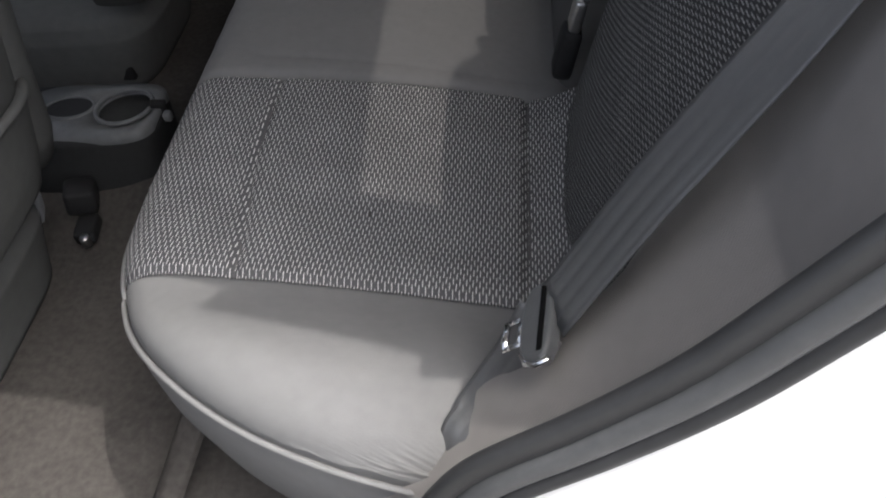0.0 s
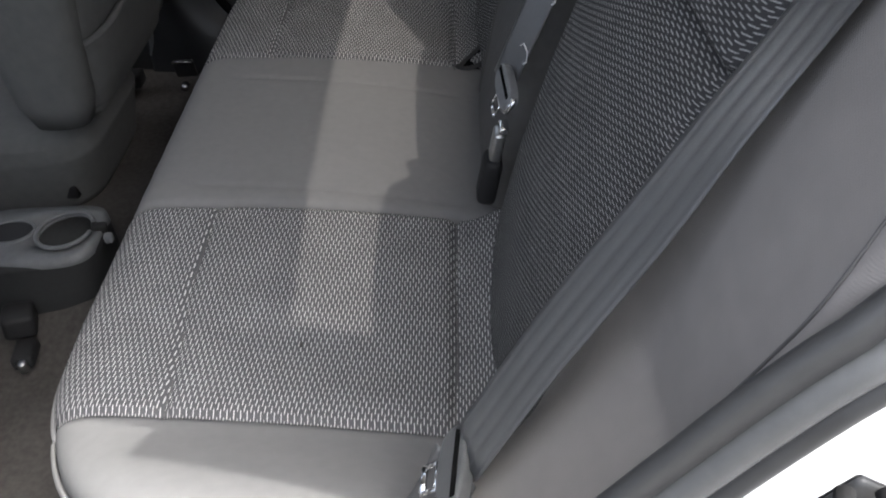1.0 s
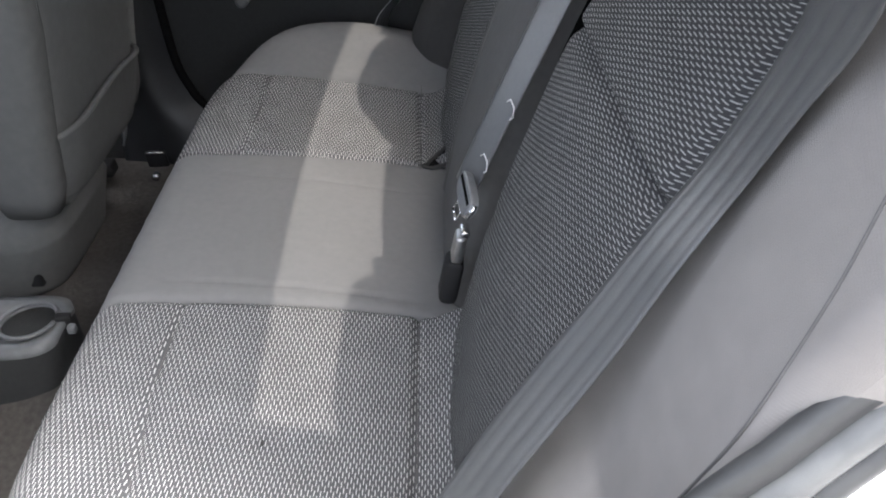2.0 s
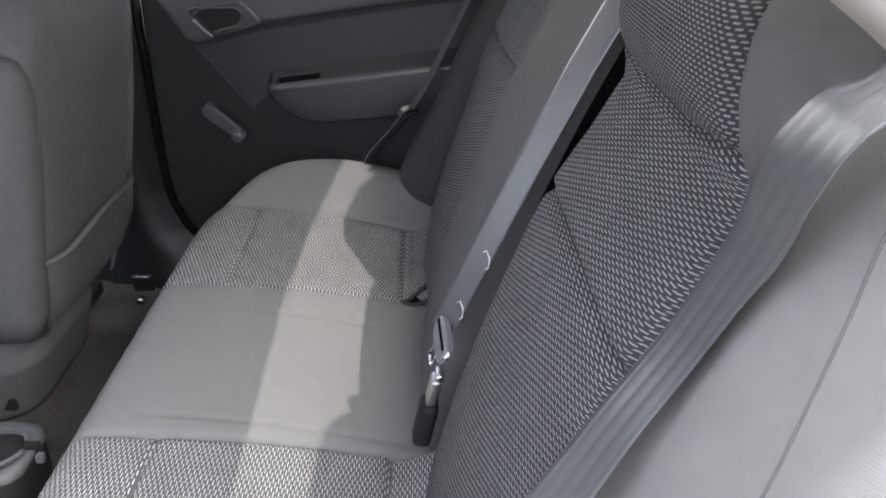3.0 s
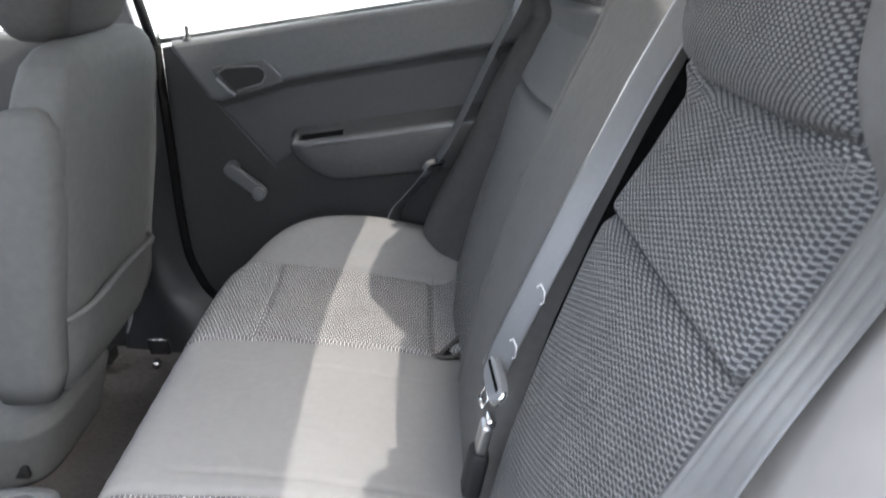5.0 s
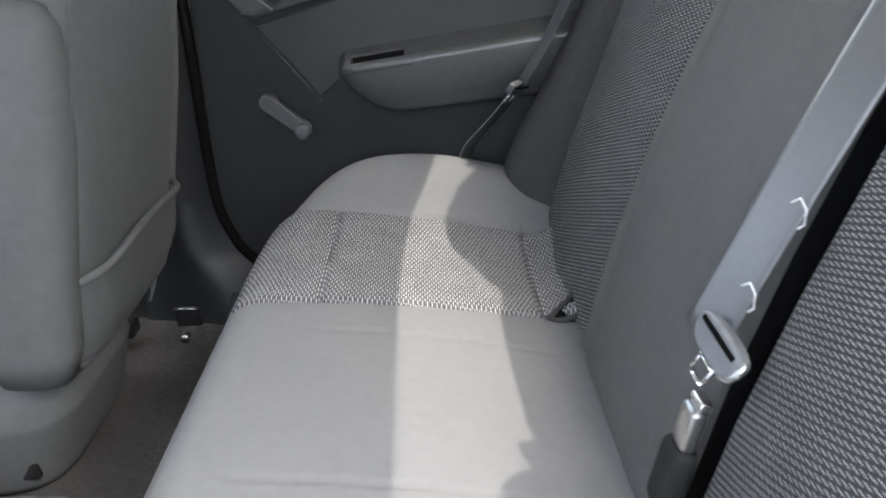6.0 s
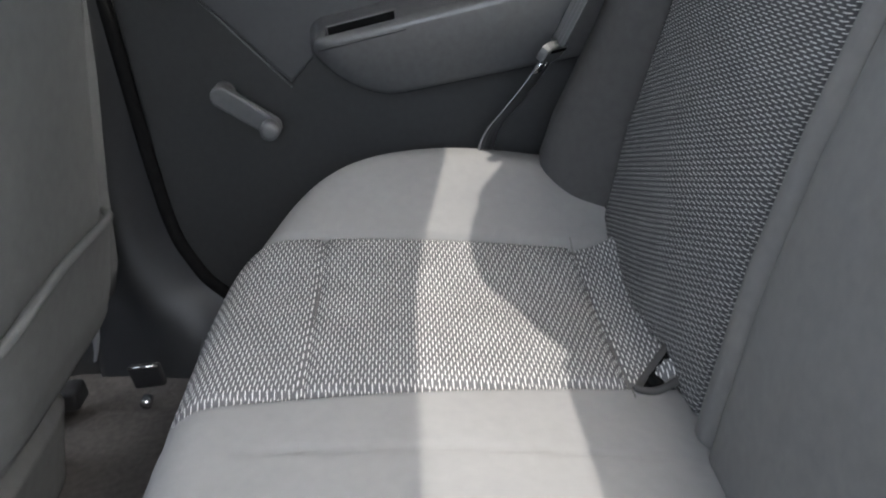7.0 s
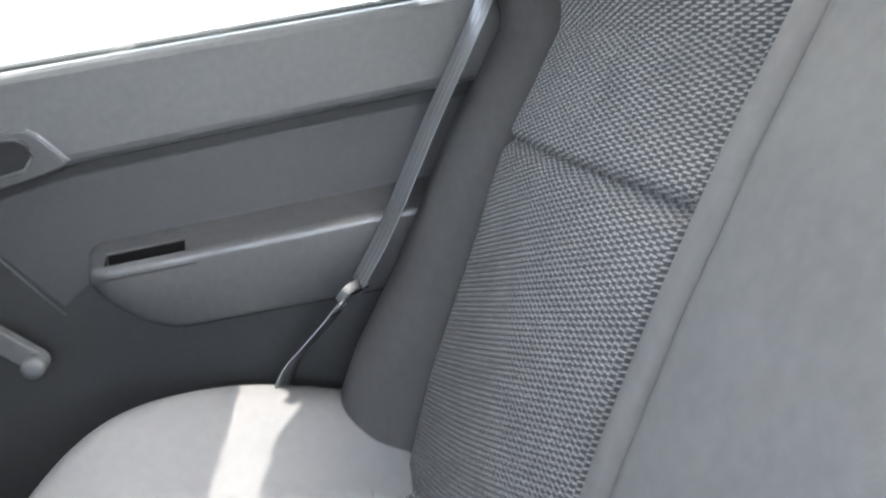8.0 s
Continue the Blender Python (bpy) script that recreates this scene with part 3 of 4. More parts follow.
def side_bolsters():
    t = thing("side_bolster", "plain grey cloth bolster beside the folding seat back", "car seat", "fixed side bolsters")
    inner = lambda z: np.interp(z, [0.2, 0.6, 0.70, 0.75, 0.79, 0.82], [-0.519, -0.519, -0.536, -0.568, -0.598, -0.625])
    edge = lambda z: -0.670 - 0.022 * smoothstep(0.30, 0.40, z) - 0.030 * smoothstep(0.60, 0.74, z)

    def proud(y, z):
        w = smoothstep(0.53, 0.62, np.abs(y))
        inner_side = back_x(y, z) - 0.006 - 0.008 * smoothstep(0.55, 0.70, z)
        return inner_side * (1 - w) + w * np.minimum(np.minimum(0.320 + (z - 0.285) * 1.19, 0.332 + (z - 0.27) * 0.87), 0.497 + (z - 0.45) * 0.303)

    near = back_patch("pad", edge, inner, 0.20, lambda y: 0.815 + 0.03 * smoothstep(-0.64, -0.69, y), 60, 130, TWILL_LIT, t, "finely ribbed grey cloth pad", round_top=0.035, side_round=(0.016, 0.006), shape=proud, thick=0.10)
    line = [(0.51, -0.662, 0.495), (0.515, -0.665, 0.510), (0.528, -0.673, 0.552), (0.541, -0.679, 0.597), (0.56, -0.677, 0.659), (0.572, -0.671, 0.70), (0.583, -0.665, 0.734), (0.589, -0.660, 0.755), (0.598, -0.655, 0.785)]
    tube("pad_seam", [(float(proud(np.array(p.y), np.array(p.z))) - 0.0004, p.y, p.z) for p in curve_points(line, 12)], 0.0008, CLOTH_BACK_SHADED, near, "sewn seam", 6)
    # The dark colour stands in for the shade on the far bolster.
    t = thing("side_bolster", "cloth bolster between seat back and far door, darkened for shade", "car seat", "fixed side bolsters")
    def bulge(y, z):
        a = outer_line(z)
        v = np.clip((y - a) / (0.665 - a), 0, 1)
        size = np.interp(z, [0.22, 0.26, 0.30, 0.35, 0.45, 0.6, 0.8], [0.03, 0.075, 0.085, 0.078, 0.056, 0.036, 0.026])
        return inner_profile(z) + 0.004 - 0.014 * smoothstep(0.45, 0.70, z) - size * np.sin(math.pi * v**0.85) ** 0.6
    pad = back_patch("pad", lambda z: outer_line(z) + 0.001, lambda z: 0.655 + 0.02 * smoothstep(0.33, 0.55, z), lambda y: 0.228 + 9.0 * np.maximum(0, np.abs(y - 0.575) - 0.02) ** 2, lambda y: 0.80 + 0 * y, 60, 130, CLOTH_DARK, t, "plain cloth pad darkened for shade", round_top=0.04, thick=0.12, shape=bulge)
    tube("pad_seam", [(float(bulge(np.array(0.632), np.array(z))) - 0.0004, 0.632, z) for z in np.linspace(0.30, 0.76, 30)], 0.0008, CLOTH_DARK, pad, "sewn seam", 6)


side_bolsters()


# ---- far side door and pillar ----
def door_y(x, z):
    return 0.725 - 0.085 * x - 0.10 * max(0.0, z - 0.62) ** 1.5


def on_door(a, b, d):
    return (a, door_y(a, b) - d, b)


def belt_z(x):
    return 0.665 + 0.137 * x


def thing_part(name, parent):
    ob = new(name)
    ob.empty_display_size = 0.02
    ob.parent = parent
    return ob


def far_door():
    t = thing("door_1", "closed charcoal rear door with armrest and window crank", "car door", kind="structure")
    low = [(-0.155, -0.02), (0.62, -0.02), (0.62, 0.70)] + [(x, belt_z(x) - 0.01) for x in (0.5, 0.3, 0.1, -0.05, -0.15)]
    plate("door_card", low, lambda a, b, d: on_door(a, b, d - 0.03), 0.03, PLASTIC, t, "matt charcoal moulded door card", 0.006)
    up = [(-0.125, 0.632), (-0.06, 0.535), (-0.04, 0.530), (0.093, 0.568), (0.25, 0.593), (0.60, 0.648), (0.60, belt_z(0.6)), (0.4, belt_z(0.4)), (0.2, belt_z(0.2)), (0.0, belt_z(0.0)), (-0.125, belt_z(-0.125))]
    plate("upper_trim", up, on_door, 0.022, PLASTIC_MID, t, "grained grey upper door trim", 0.012)
    mid = [(-0.045, 0.518), (0.060, 0.394), (0.112, 0.437), (0.16, 0.408), (0.60, 0.46), (0.60, 0.635), (0.25, 0.580), (0.093, 0.555)]
    plate("middle_panel", mid, on_door, 0.0025, PLASTIC_DARK, t, "smooth dark padded middle panel", 0.004)
    # armrest: a sweep along the door with a sunk pull slot in its top
    xs = sorted(set([0.096, 0.099, 0.104, 0.112, 0.1199, 0.120, 0.123, 0.131, 0.14, 0.15, 0.16, 0.17, 0.18, 0.19, 0.206, 0.209, 0.2091, 0.225, 0.25, 0.3, 0.35, 0.4, 0.45, 0.5, 0.55, 0.60]))
    rows = []
    for x in xs:
        zt = 0.456 + 0.139 * (x - 0.11) - 0.012 * max(0.0, (0.112 - x) / 0.016) ** 2
        zb = 0.374 + 0.11 * max(0.0, x - 0.20) + 0.062 * max(0.0, (0.20 - x) / 0.104) ** 2.0
        k = float(np.interp(x, [0.096, 0.099, 0.104, 0.112, 0.123], [0.35, 0.62, 0.85, 0.96, 1.0]))
        dip = 0.030 if 0.120 <= x <= 0.209 else 0.0
        inset = 0.004 if x in (0.120, 0.209) else 0.0
        low = zt - (zt - zb) * 0.55
        sec = [(-0.004, zt + 0.020), (0.029, zt + 0.009), (0.031 + inset, zt + 0.0085 - dip), (0.052 - inset, zt + 0.002 - dip), (0.0535, zt + 0.0015), (0.057, zt - 0.0010), (0.0595, zt - 0.005), (0.060, zt - 0.011), (0.057, low), (0.052, zb + 0.010), (0.046, zb + 0.003), (0.036, zb), (-0.004, zb - 0.002)]
        rows.append([on_door(x, z, d * k) for d, z in sec])
    bm = bmesh.new()
    vr = [[bm.verts.new(v) for v in r] for r in rows]
    for a, b in zip(vr, vr[1:]):
        for k in range(len(a) - 1):
            bm.faces.new((a[k], a[k + 1], b[k + 1], b[k]))
    bm.faces.new(vr[0])
    bm.faces.new(vr[-1][::-1])
    bmesh.ops.recalc_face_normals(bm, faces=bm.faces)
    for f in bm.faces:
        f.smooth = True
    for e in bm.edges:
        if len(e.link_faces) == 2 and e.calc_face_angle() > 0.7:
            e.smooth = False
    armrest = part("armrest", bm, PLASTIC_PANEL, t, "moulded grey door armrest with sunk pull slot")
    # Flat black plates on wall and floor deepen the slot's shade.
    slot_side = lambda a, b, d: on_door(a, 0.456 + 0.139 * (a - 0.11) + b, 0.0306 + d)
    plate("slot_wall_shade", [(0.122, -0.016), (0.207, -0.016), (0.207, 0.0075), (0.122, 0.0075)], slot_side, 0.0012, FLAT_BLACK, armrest, "black plate for the slot wall's shade", 0)
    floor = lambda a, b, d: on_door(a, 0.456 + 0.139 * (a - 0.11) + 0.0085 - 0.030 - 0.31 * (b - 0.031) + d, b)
    plate("slot_floor_shade", [(0.124, 0.035), (0.206, 0.035), (0.206, 0.048), (0.124, 0.048)], floor, 0.003, FLAT_BLACK, armrest, "black plate for the slot floor's shade", 0)
    tube("armrest_joint", [on_door(x, 0.456 + 0.139 * (x - 0.11) - 0.013, 0.0602) for x in (0.108, 0.14, 0.18, 0.22)], 0.0008, RUBBER, armrest, "thin moulded joint line", 6)
    # inside handle
    bez = [(-0.050, 0.592), (-0.038, 0.602), (0.050, 0.612), (0.066, 0.606), (0.098, 0.573), (0.085, 0.564), (-0.002, 0.540), (-0.015, 0.545)]
    bezel = plate("handle_bezel", rounded(bez, 2), lambda a, b, d: on_door(a, b, d + 0.0205), 0.0035, PLASTIC_PANEL, t, "grey plastic handle surround", 0.003)
    # Flush black plate; its colour stands in for the shade in the recess.
    cup = [(-0.036, 0.588), (-0.02, 0.598), (0.045, 0.601), (0.058, 0.592), (0.058, 0.574), (0.048, 0.566), (0.0, 0.553), (-0.008, 0.556)]
    plate("recess_shade", rounded(cup, 2), lambda a, b, d: on_door(a, b, d + 0.0225), 0.002, RUBBER, bezel, "black plate for the handle recess's shade", 0.001)
    tube("handle_lever", [on_door(*q, 0.029) for q in ((-0.038, 0.578), (-0.028, 0.567), (-0.016, 0.554), (-0.004, 0.545))], 0.0032, PLASTIC_LIGHT, bezel, "pale pull lever", 8)
    tube("cup_lip", [on_door(*q, 0.0245) for q in ((-0.036, 0.588), (-0.02, 0.598), (0.045, 0.601), (0.057, 0.594), (0.059, 0.580), (0.050, 0.567), (0.02, 0.559), (0.0, 0.553))], 0.0016, PLASTIC_MID, bezel, "grey cup lip", 8)
    tube("bezel_edge", [on_door(*q, 0.0238) for q in ((0.058, 0.6105), (0.068, 0.605), (0.083, 0.590), (0.097, 0.575))], 0.0017, PLASTIC_LIGHT, bezel, "pale bezel edge", 8)
    # window crank
    crank = thing_part("window_crank", t)
    tube("crank_hub", [on_door(-0.031, 0.391, d) for d in (0.0, 0.012, 0.024, 0.028)], lambda u: 0.0145 - 0.002 * u, PLASTIC_MID, crank, sides=20)
    p0, p1 = Vector((-0.031, 0.391)), Vector((0.029, 0.348))
    way = (p1 - p0).normalized()
    ang = math.atan2(way.y, way.x)
    ring = [(p1.x + 0.0135 * math.cos(ang + v), p1.y + 0.0135 * math.sin(ang + v)) for v in np.linspace(-1.57, 1.57, 12)] + [(p0.x + 0.0145 * math.cos(ang + v), p0.y + 0.0145 * math.sin(ang + v)) for v in np.linspace(1.57, 4.71, 12)]
    plate("crank_arm", ring, lambda a, b, d: on_door(a, b, d + 0.020 + 0.16 * max(0.0, a - p0.x)), 0.014, PLASTIC_MID, crank, "worn grey crank arm", 0.004)
    tube("crank_knob", [on_door(0.029, 0.348, d) for d in (0.034, 0.040, 0.056, 0.061, 0.063)], lambda u: 0.0125 if u < 0.9 else 0.007, PLASTIC_MID, crank, "round grey crank knob", 20)
    # lock pin, seal along the glass
    tube("lock_pin", [(-0.09, door_y(-0.09, 0.66) - 0.012, z) for z in (0.640, 0.648, 0.664, 0.676, 0.678)], lambda u: 0.0042 if u < 0.9 else 0.003, RUBBER, t, "black lock pin", 12)
    tube("lock_ferrule", [(-0.09, door_y(-0.09, 0.66) - 0.012, z) for z in (0.648, 0.654, 0.655)], 0.008, PLASTIC_MID, t, "", 14)
    tube("glass_seal", [(x, door_y(x, belt_z(x)) + 0.003, belt_z(x) + 0.002) for x in np.linspace(-0.15, 0.60, 30)], 0.006, RUBBER, t, "black rubber glass seal", 8)
    tube("panel_seam", [on_door(a, b, 0.001) for a, b in ((-0.05, 0.523), (-0.02, 0.487), (0.02, 0.437), (0.06, 0.388))], 0.0011, PLASTIC_MID, t, "thin moulded seam line", 6)
    tube("door_seal", [(p.x, door_y(p.x, p.z) - 0.004, p.z) for p in curve_points([(-0.158, 0, 0.655), (-0.158, 0, 0.45), (-0.157, 0, 0.30), (-0.151, 0, 0.20), (-0.135, 0, 0.147), (-0.112, 0, 0.105), (-0.054, 0, 0.052), (0.02, 0, 0.02), (0.4, 0, 0.01)], 8)], 0.0095, FLAT_BLACK, t, "black rubber door seal", 10)
    # window frame, fixed quarter panel and pane
    arc = curve_points([(-0.205, 1.03, 0), (0.0, 1.035, 0), (0.25, 1.015, 0), (0.40, 0.975, 0), (0.50, 0.925, 0), (0.60, 0.842, 0), (0.635, 0.78, 0), (0.64, 0.74, 0)], 6)
    wy = lambda x, z: 0.705 - 0.075 * x - 0.19 * max(0.0, z - 0.66)
    tube("window_frame", [(p.x, wy(p.x, p.y), p.y) for p in arc], 0.010, RUBBER, t, "black window surround", 8)
    tube("window_frame", [(-0.158 - 0.15 * (z - 0.65), wy(-0.16, z) - 0.002, z) for z in (0.64, 0.75, 0.9, 1.03)], 0.010, RUBBER, t, "black window surround", 8)
    quarter = [(0.487, 0.735)] + [(0.487, 0.93)] + [(p.x, p.y) for p in arc if p.x > 0.49] + [(0.60, 0.75)]
    plate("quarter_panel", quarter, lambda a, b, d: (a, wy(a, b) - d, b), 0.008, RUBBER, t, "black plastic corner panel", 0.002)
    pane = [(-0.15, 0.64), (0.49, 0.73)] + [(0.49, 0.93)] + [(p.x, p.y) for p in arc[::-1] if p.x < 0.49]
    g = plate("pane", pane, lambda a, b, d: (a, wy(a, b) + 0.012 - d, b), 0.004, GLASS, t, "clear side glass", 0)
    g.visible_shadow = False
    return t


far_door()


# ---- car shell ----
def shell():
    bm = bmesh.new()
    bmesh.ops.create_grid(bm, x_segments=60, y_segments=60, size=0.5)
    for v in bm.verts:
        x, y = v.co.x * 2.0 - 0.55, v.co.y * 1.44
        tun = 0.045 * math.exp(-((y / 0.12) ** 4))
        v.co = Vector((x, y, -0.02 + tun + 0.003 * math.sin(x * 40) * math.sin(y * 33)))
    fl = part("floor", bm, CARPET)
    tagged(fl, "worn dark grey car carpet", "floor", kind="structure")


shell()


# the rear part of the open doorway: x and z along its edge
DOORWAY = curve_points([(-0.75, 1.02, 0), (-0.3, 1.04, 0), (0.1, 1.03, 0), (0.34, 0.960, 0), (0.48, 0.890, 0), (0.575, 0.833, 0), (0.632, 0.765, 0), (0.640, 0.715, 0), (0.620, 0.676, 0), (0.594, 0.650, 0), (0.563, 0.624, 0), (0.530, 0.590, 0), (0.504, 0.555, 0), (0.476, 0.513, 0), (0.441, 0.464, 0), (0.394, 0.416, 0), (0.337, 0.364, 0), (0.306, 0.310, 0), (0.285, 0.24, 0), (0.262, 0.12, 0), (0.23, 0.0, 0), (0.16, -0.06, 0), (0.0, -0.08, 0), (-0.75, -0.08, 0)], 7)


def side_y(z):
    return float(np.interp(z, [0.60, 0.70, 0.80, 0.90, 1.03, 1.3], [-0.70, -0.68, -0.64, -0.595, -0.555, -0.53]))


def doorway_sweep(name, profile, material, parent, label="", split=None, upper=False, shift=None):
    """A strip along the doorway's edge. profile: (distance out of the opening, metres further outside)."""
    pts = [(p.x, p.y) for p in DOORWAY if split is None or (p.y >= split) == upper]
    rows = []
    for k_row, (n, o) in enumerate(profile):
        row = []
        for i, (x, z) in enumerate(pts):
            a, b = pts[max(i - 1, 0)], pts[min(i + 1, len(pts) - 1)]
            tx, tz = b[0] - a[0], b[1] - a[1]
            k = math.hypot(tx, tz)
            nx, nz = -tz / k, tx / k
            m = n + (shift(z) * (1.0, 1.0, 1.0, 0.5, 0.0)[k_row] if shift else 0.0)
            row.append((x + nx * m, side_y(z) - o * (1.0 if o < 0.02 else 1 - 1.6 * float(smoothstep(0.65, 0.95, z)) * (1 - float(smoothstep(0.35, 0.50, x)))), z + nz * m))
        rows.append(row)
    return slab(name, np.array(rows), (0.01, 0.02, 0), material, parent, label, close=False)


def body_side():
    t = thing("wall_near", "white painted door opening with black rubber seal", "car body", kind="structure")
    doorway_sweep("inner_trim", [(0.004, -0.010), (0.001, -0.006), (0.001, -0.001), (0.004, 0.001), (0.014, 0.001), (0.0165, -0.003)], PLASTIC_DARK, t, "dark plastic trim lip", 0.70, False)
    doorway_sweep("pillar_trim", [(0.020, -0.07), (0.012, -0.04), (0.007, -0.012), (0.015, 0.0), (0.0245, -0.003)], PILLAR_TRIM, t, "pale beige pillar trim", 0.70, True, lambda z: float(np.interp(z, [0.80, 0.835, 0.87, 0.895], [0.0, -0.004, -0.001, 0.004])))
    # Same rubber as the outer seal; the paler colour paints its highlight.
    doorway_sweep("seal", [(0.0155, -0.004), (0.017, 0.0035), (0.021, 0.0062), (0.026, 0.0066), (0.031, 0.004), (0.033, -0.003)], PLASTIC_MID, t, "rubber inner seal lip, paler for its highlight", 0.70, False)
    doorway_sweep("seal", [(0.0325, -0.004), (0.034, 0.0025), (0.038, 0.0055), (0.043, 0.005), (0.047, 0.001), (0.0485, -0.005)], RUBBER_GREY, t, "round dark rubber outer seal", 0.70, False)
    doorway_sweep("seal", [(0.0235, -0.006), (0.0240, 0.001), (0.0265, 0.003), (0.0305, 0.0015), (0.032, -0.005)], RUBBER_GREY, t, "round rubber door seal", 0.70, True)
    doorway_sweep("jamb", [(0.0475, -0.002), (0.066, 0.004), (0.092, 0.02), (0.12, 0.055), (0.145, 0.065)], PAINT, t, "glossy white painted jamb", 0.70, False)
    doorway_sweep("jamb", [(0.0315, -0.002), (0.034, 0.003), (0.039, 0.003), (0.043, -0.002), (0.046, -0.012)], PAINT, t, "white painted upper frame", 0.70, True)
    doorway_sweep("roof_skin", [(0.045, -0.010), (0.055, -0.016), (0.068, -0.034), (0.090, -0.070)], PAINT, t, "white painted outer skin", 0.70, True)
    return t


body_side()


def ground_sheet():
    bm = bmesh.new()
    bmesh.ops.create_grid(bm, x_segments=40, y_segments=40, size=400)
    for v in bm.verts:
        v.co.z = -0.40
    g = part("ground", bm, CONCRETE)
    tagged(g, "pale sunlit concrete yard", "ground", kind="structure")


ground_sheet()


def roof_shell():
    """The roof, the pillars and the shelf behind the seats."""
    ys = np.linspace(-0.565, 0.575, 40)[:, None]
    xs = np.linspace(-1.25, 0.635, 50)[None, :]
    z = 1.032 + 0.05 * (1 - (ys / 0.58) ** 2) - 0.01 * np.clip((xs - 0.2) / 0.44, 0, 1) ** 2 + 0 * xs
    r = slab("ceiling", np.stack([xs + 0 * ys, ys + 0 * xs, z], -1), (0, 0, 0.05), HEADLINER, shell=True)
    tagged(r, "pale beige cloth headliner", "ceiling", kind="structure")
    for side, nm in ((1, "wall_far"), (-1, "wall_rear_corner")):
        a = curve_points([(-0.30, 0.60, 1.04), (0.1, 0.61, 1.035), (0.30, 0.615, 1.005), (0.46, 0.635, 0.948), (0.60, 0.66, 0.842), (0.645, 0.68, 0.76), (0.65, 0.69, 0.68)], 6)
        b = curve_points([(-0.30, 0.57, 1.05), (0.1, 0.57, 1.05), (0.45, 0.56, 1.045), (0.64, 0.55, 1.03), (0.90, 0.57, 0.92), (1.15, 0.58, 0.80), (1.2, 0.58, 0.70)], 6)
        if side < 0:
            a = [p + Vector((0.03, -0.02, 0.03)) for p in a[18:]]
            b = [p + Vector((0, -0.08, 0)) for p in b[18:]]
        P = np.array([[p.lerp(q, k / 8) + Vector((0, -0.02 * math.sin(math.pi * k / 8), 0)) for k in range(9)] for p, q in zip(a, b)])
        P[..., 1] *= side
        o = slab(nm, P, (0, 0.03 * side, 0.02), HEADLINER, shell=True)
        tagged(o, "pale beige rear pillar trim", "pillar trim", kind="structure")
    ys = np.linspace(-0.60, 0.60, 30)[:, None]
    xs = np.linspace(0.68, 1.22, 20)[None, :]
    o = slab("shelf", np.stack([xs + 0 * ys, ys + 0 * xs, 0.790 + 0.006 * np.sin(ys * 4) + 0 * xs], -1), (0, 0, -0.03), SHELF_CLOTH)
    tagged(o, "pale grey parcel shelf behind the seats", "shelf", kind="structure")
    bm = bmesh.new()
    corners = [(0.57, -0.60, 1.115), (0.57, 0.60, 1.115), (1.20, 0.64, 0.79), (1.20, -0.64, 0.79)]
    lo = [bm.verts.new(c) for c in corners]
    hi = [bm.verts.new((c[0] + 0.003, c[1], c[2] + 0.005)) for c in corners]
    bm.faces.new(lo)
    bm.faces.new(hi[::-1])
    for k in range(4):
        bm.faces.new((lo[k], lo[(k + 1) % 4], hi[(k + 1) % 4], hi[k]))
    o = part("window_rear", bm, TINTED, None, "", False)
    tagged(o, "tinted sloping rear window glass", "window", kind="structure")
    # boot wall, far front door, dashboard and near front door close the cabin
    for nm, size, at, label in (
        ("wall_rear", (0.05, 1.40, 1.15), (1.24, 0, 0.20), "white painted rear body panel"),
        ("wall_rear_far", (0.60, 0.05, 1.15), (0.94, 0.715, 0.20), "white painted far rear quarter"),
        ("wall_rear_near", (0.40, 0.05, 1.12), (1.04, -0.735, 0.20), "white painted near rear quarter"),
        ("wall_front_far", (1.00, 0.05, 1.10), (-0.80, 0.765, 0.12), "dark far front door panel"),
        ("wall_front_near", (0.95, 0.05, 1.10), (-0.86, -0.745, 0.10), "dark near front door panel"),
        ("wall_dashboard", (0.25, 1.45, 1.05), (-1.32, 0, 0.075), "dark dashboard and bulkhead"),
        ("wall_roof_front", (0.10, 1.20, 0.08), (-1.22, 0, 1.05), "pale windscreen header rail"),
    ):
        o = block(nm, size, at, PAINT if "white" in label else (HEADLINER if "pale" in label else PLASTIC), None, "", 0.02)
        tagged(o, label, "car body", kind="structure")


roof_shell()


def open_door():
    # Out of view; added to hold back light from the doorway's front side.
    c, s_ = math.cos(radians(68)), math.sin(radians(68))
    o = plate("door_2", [(0.0, -0.10), (0.75, -0.10), (0.80, 0.60), (0.02, 0.64), (0.0, 0.62)], lambda a, b, d: (-0.20 + a * c + d * s_, -0.745 - a * s_ + d * c, b), 0.06, PLASTIC, None, "", 0.01)
    tagged(o, "open charcoal near rear door panel", "car door", kind="structure")


open_door()


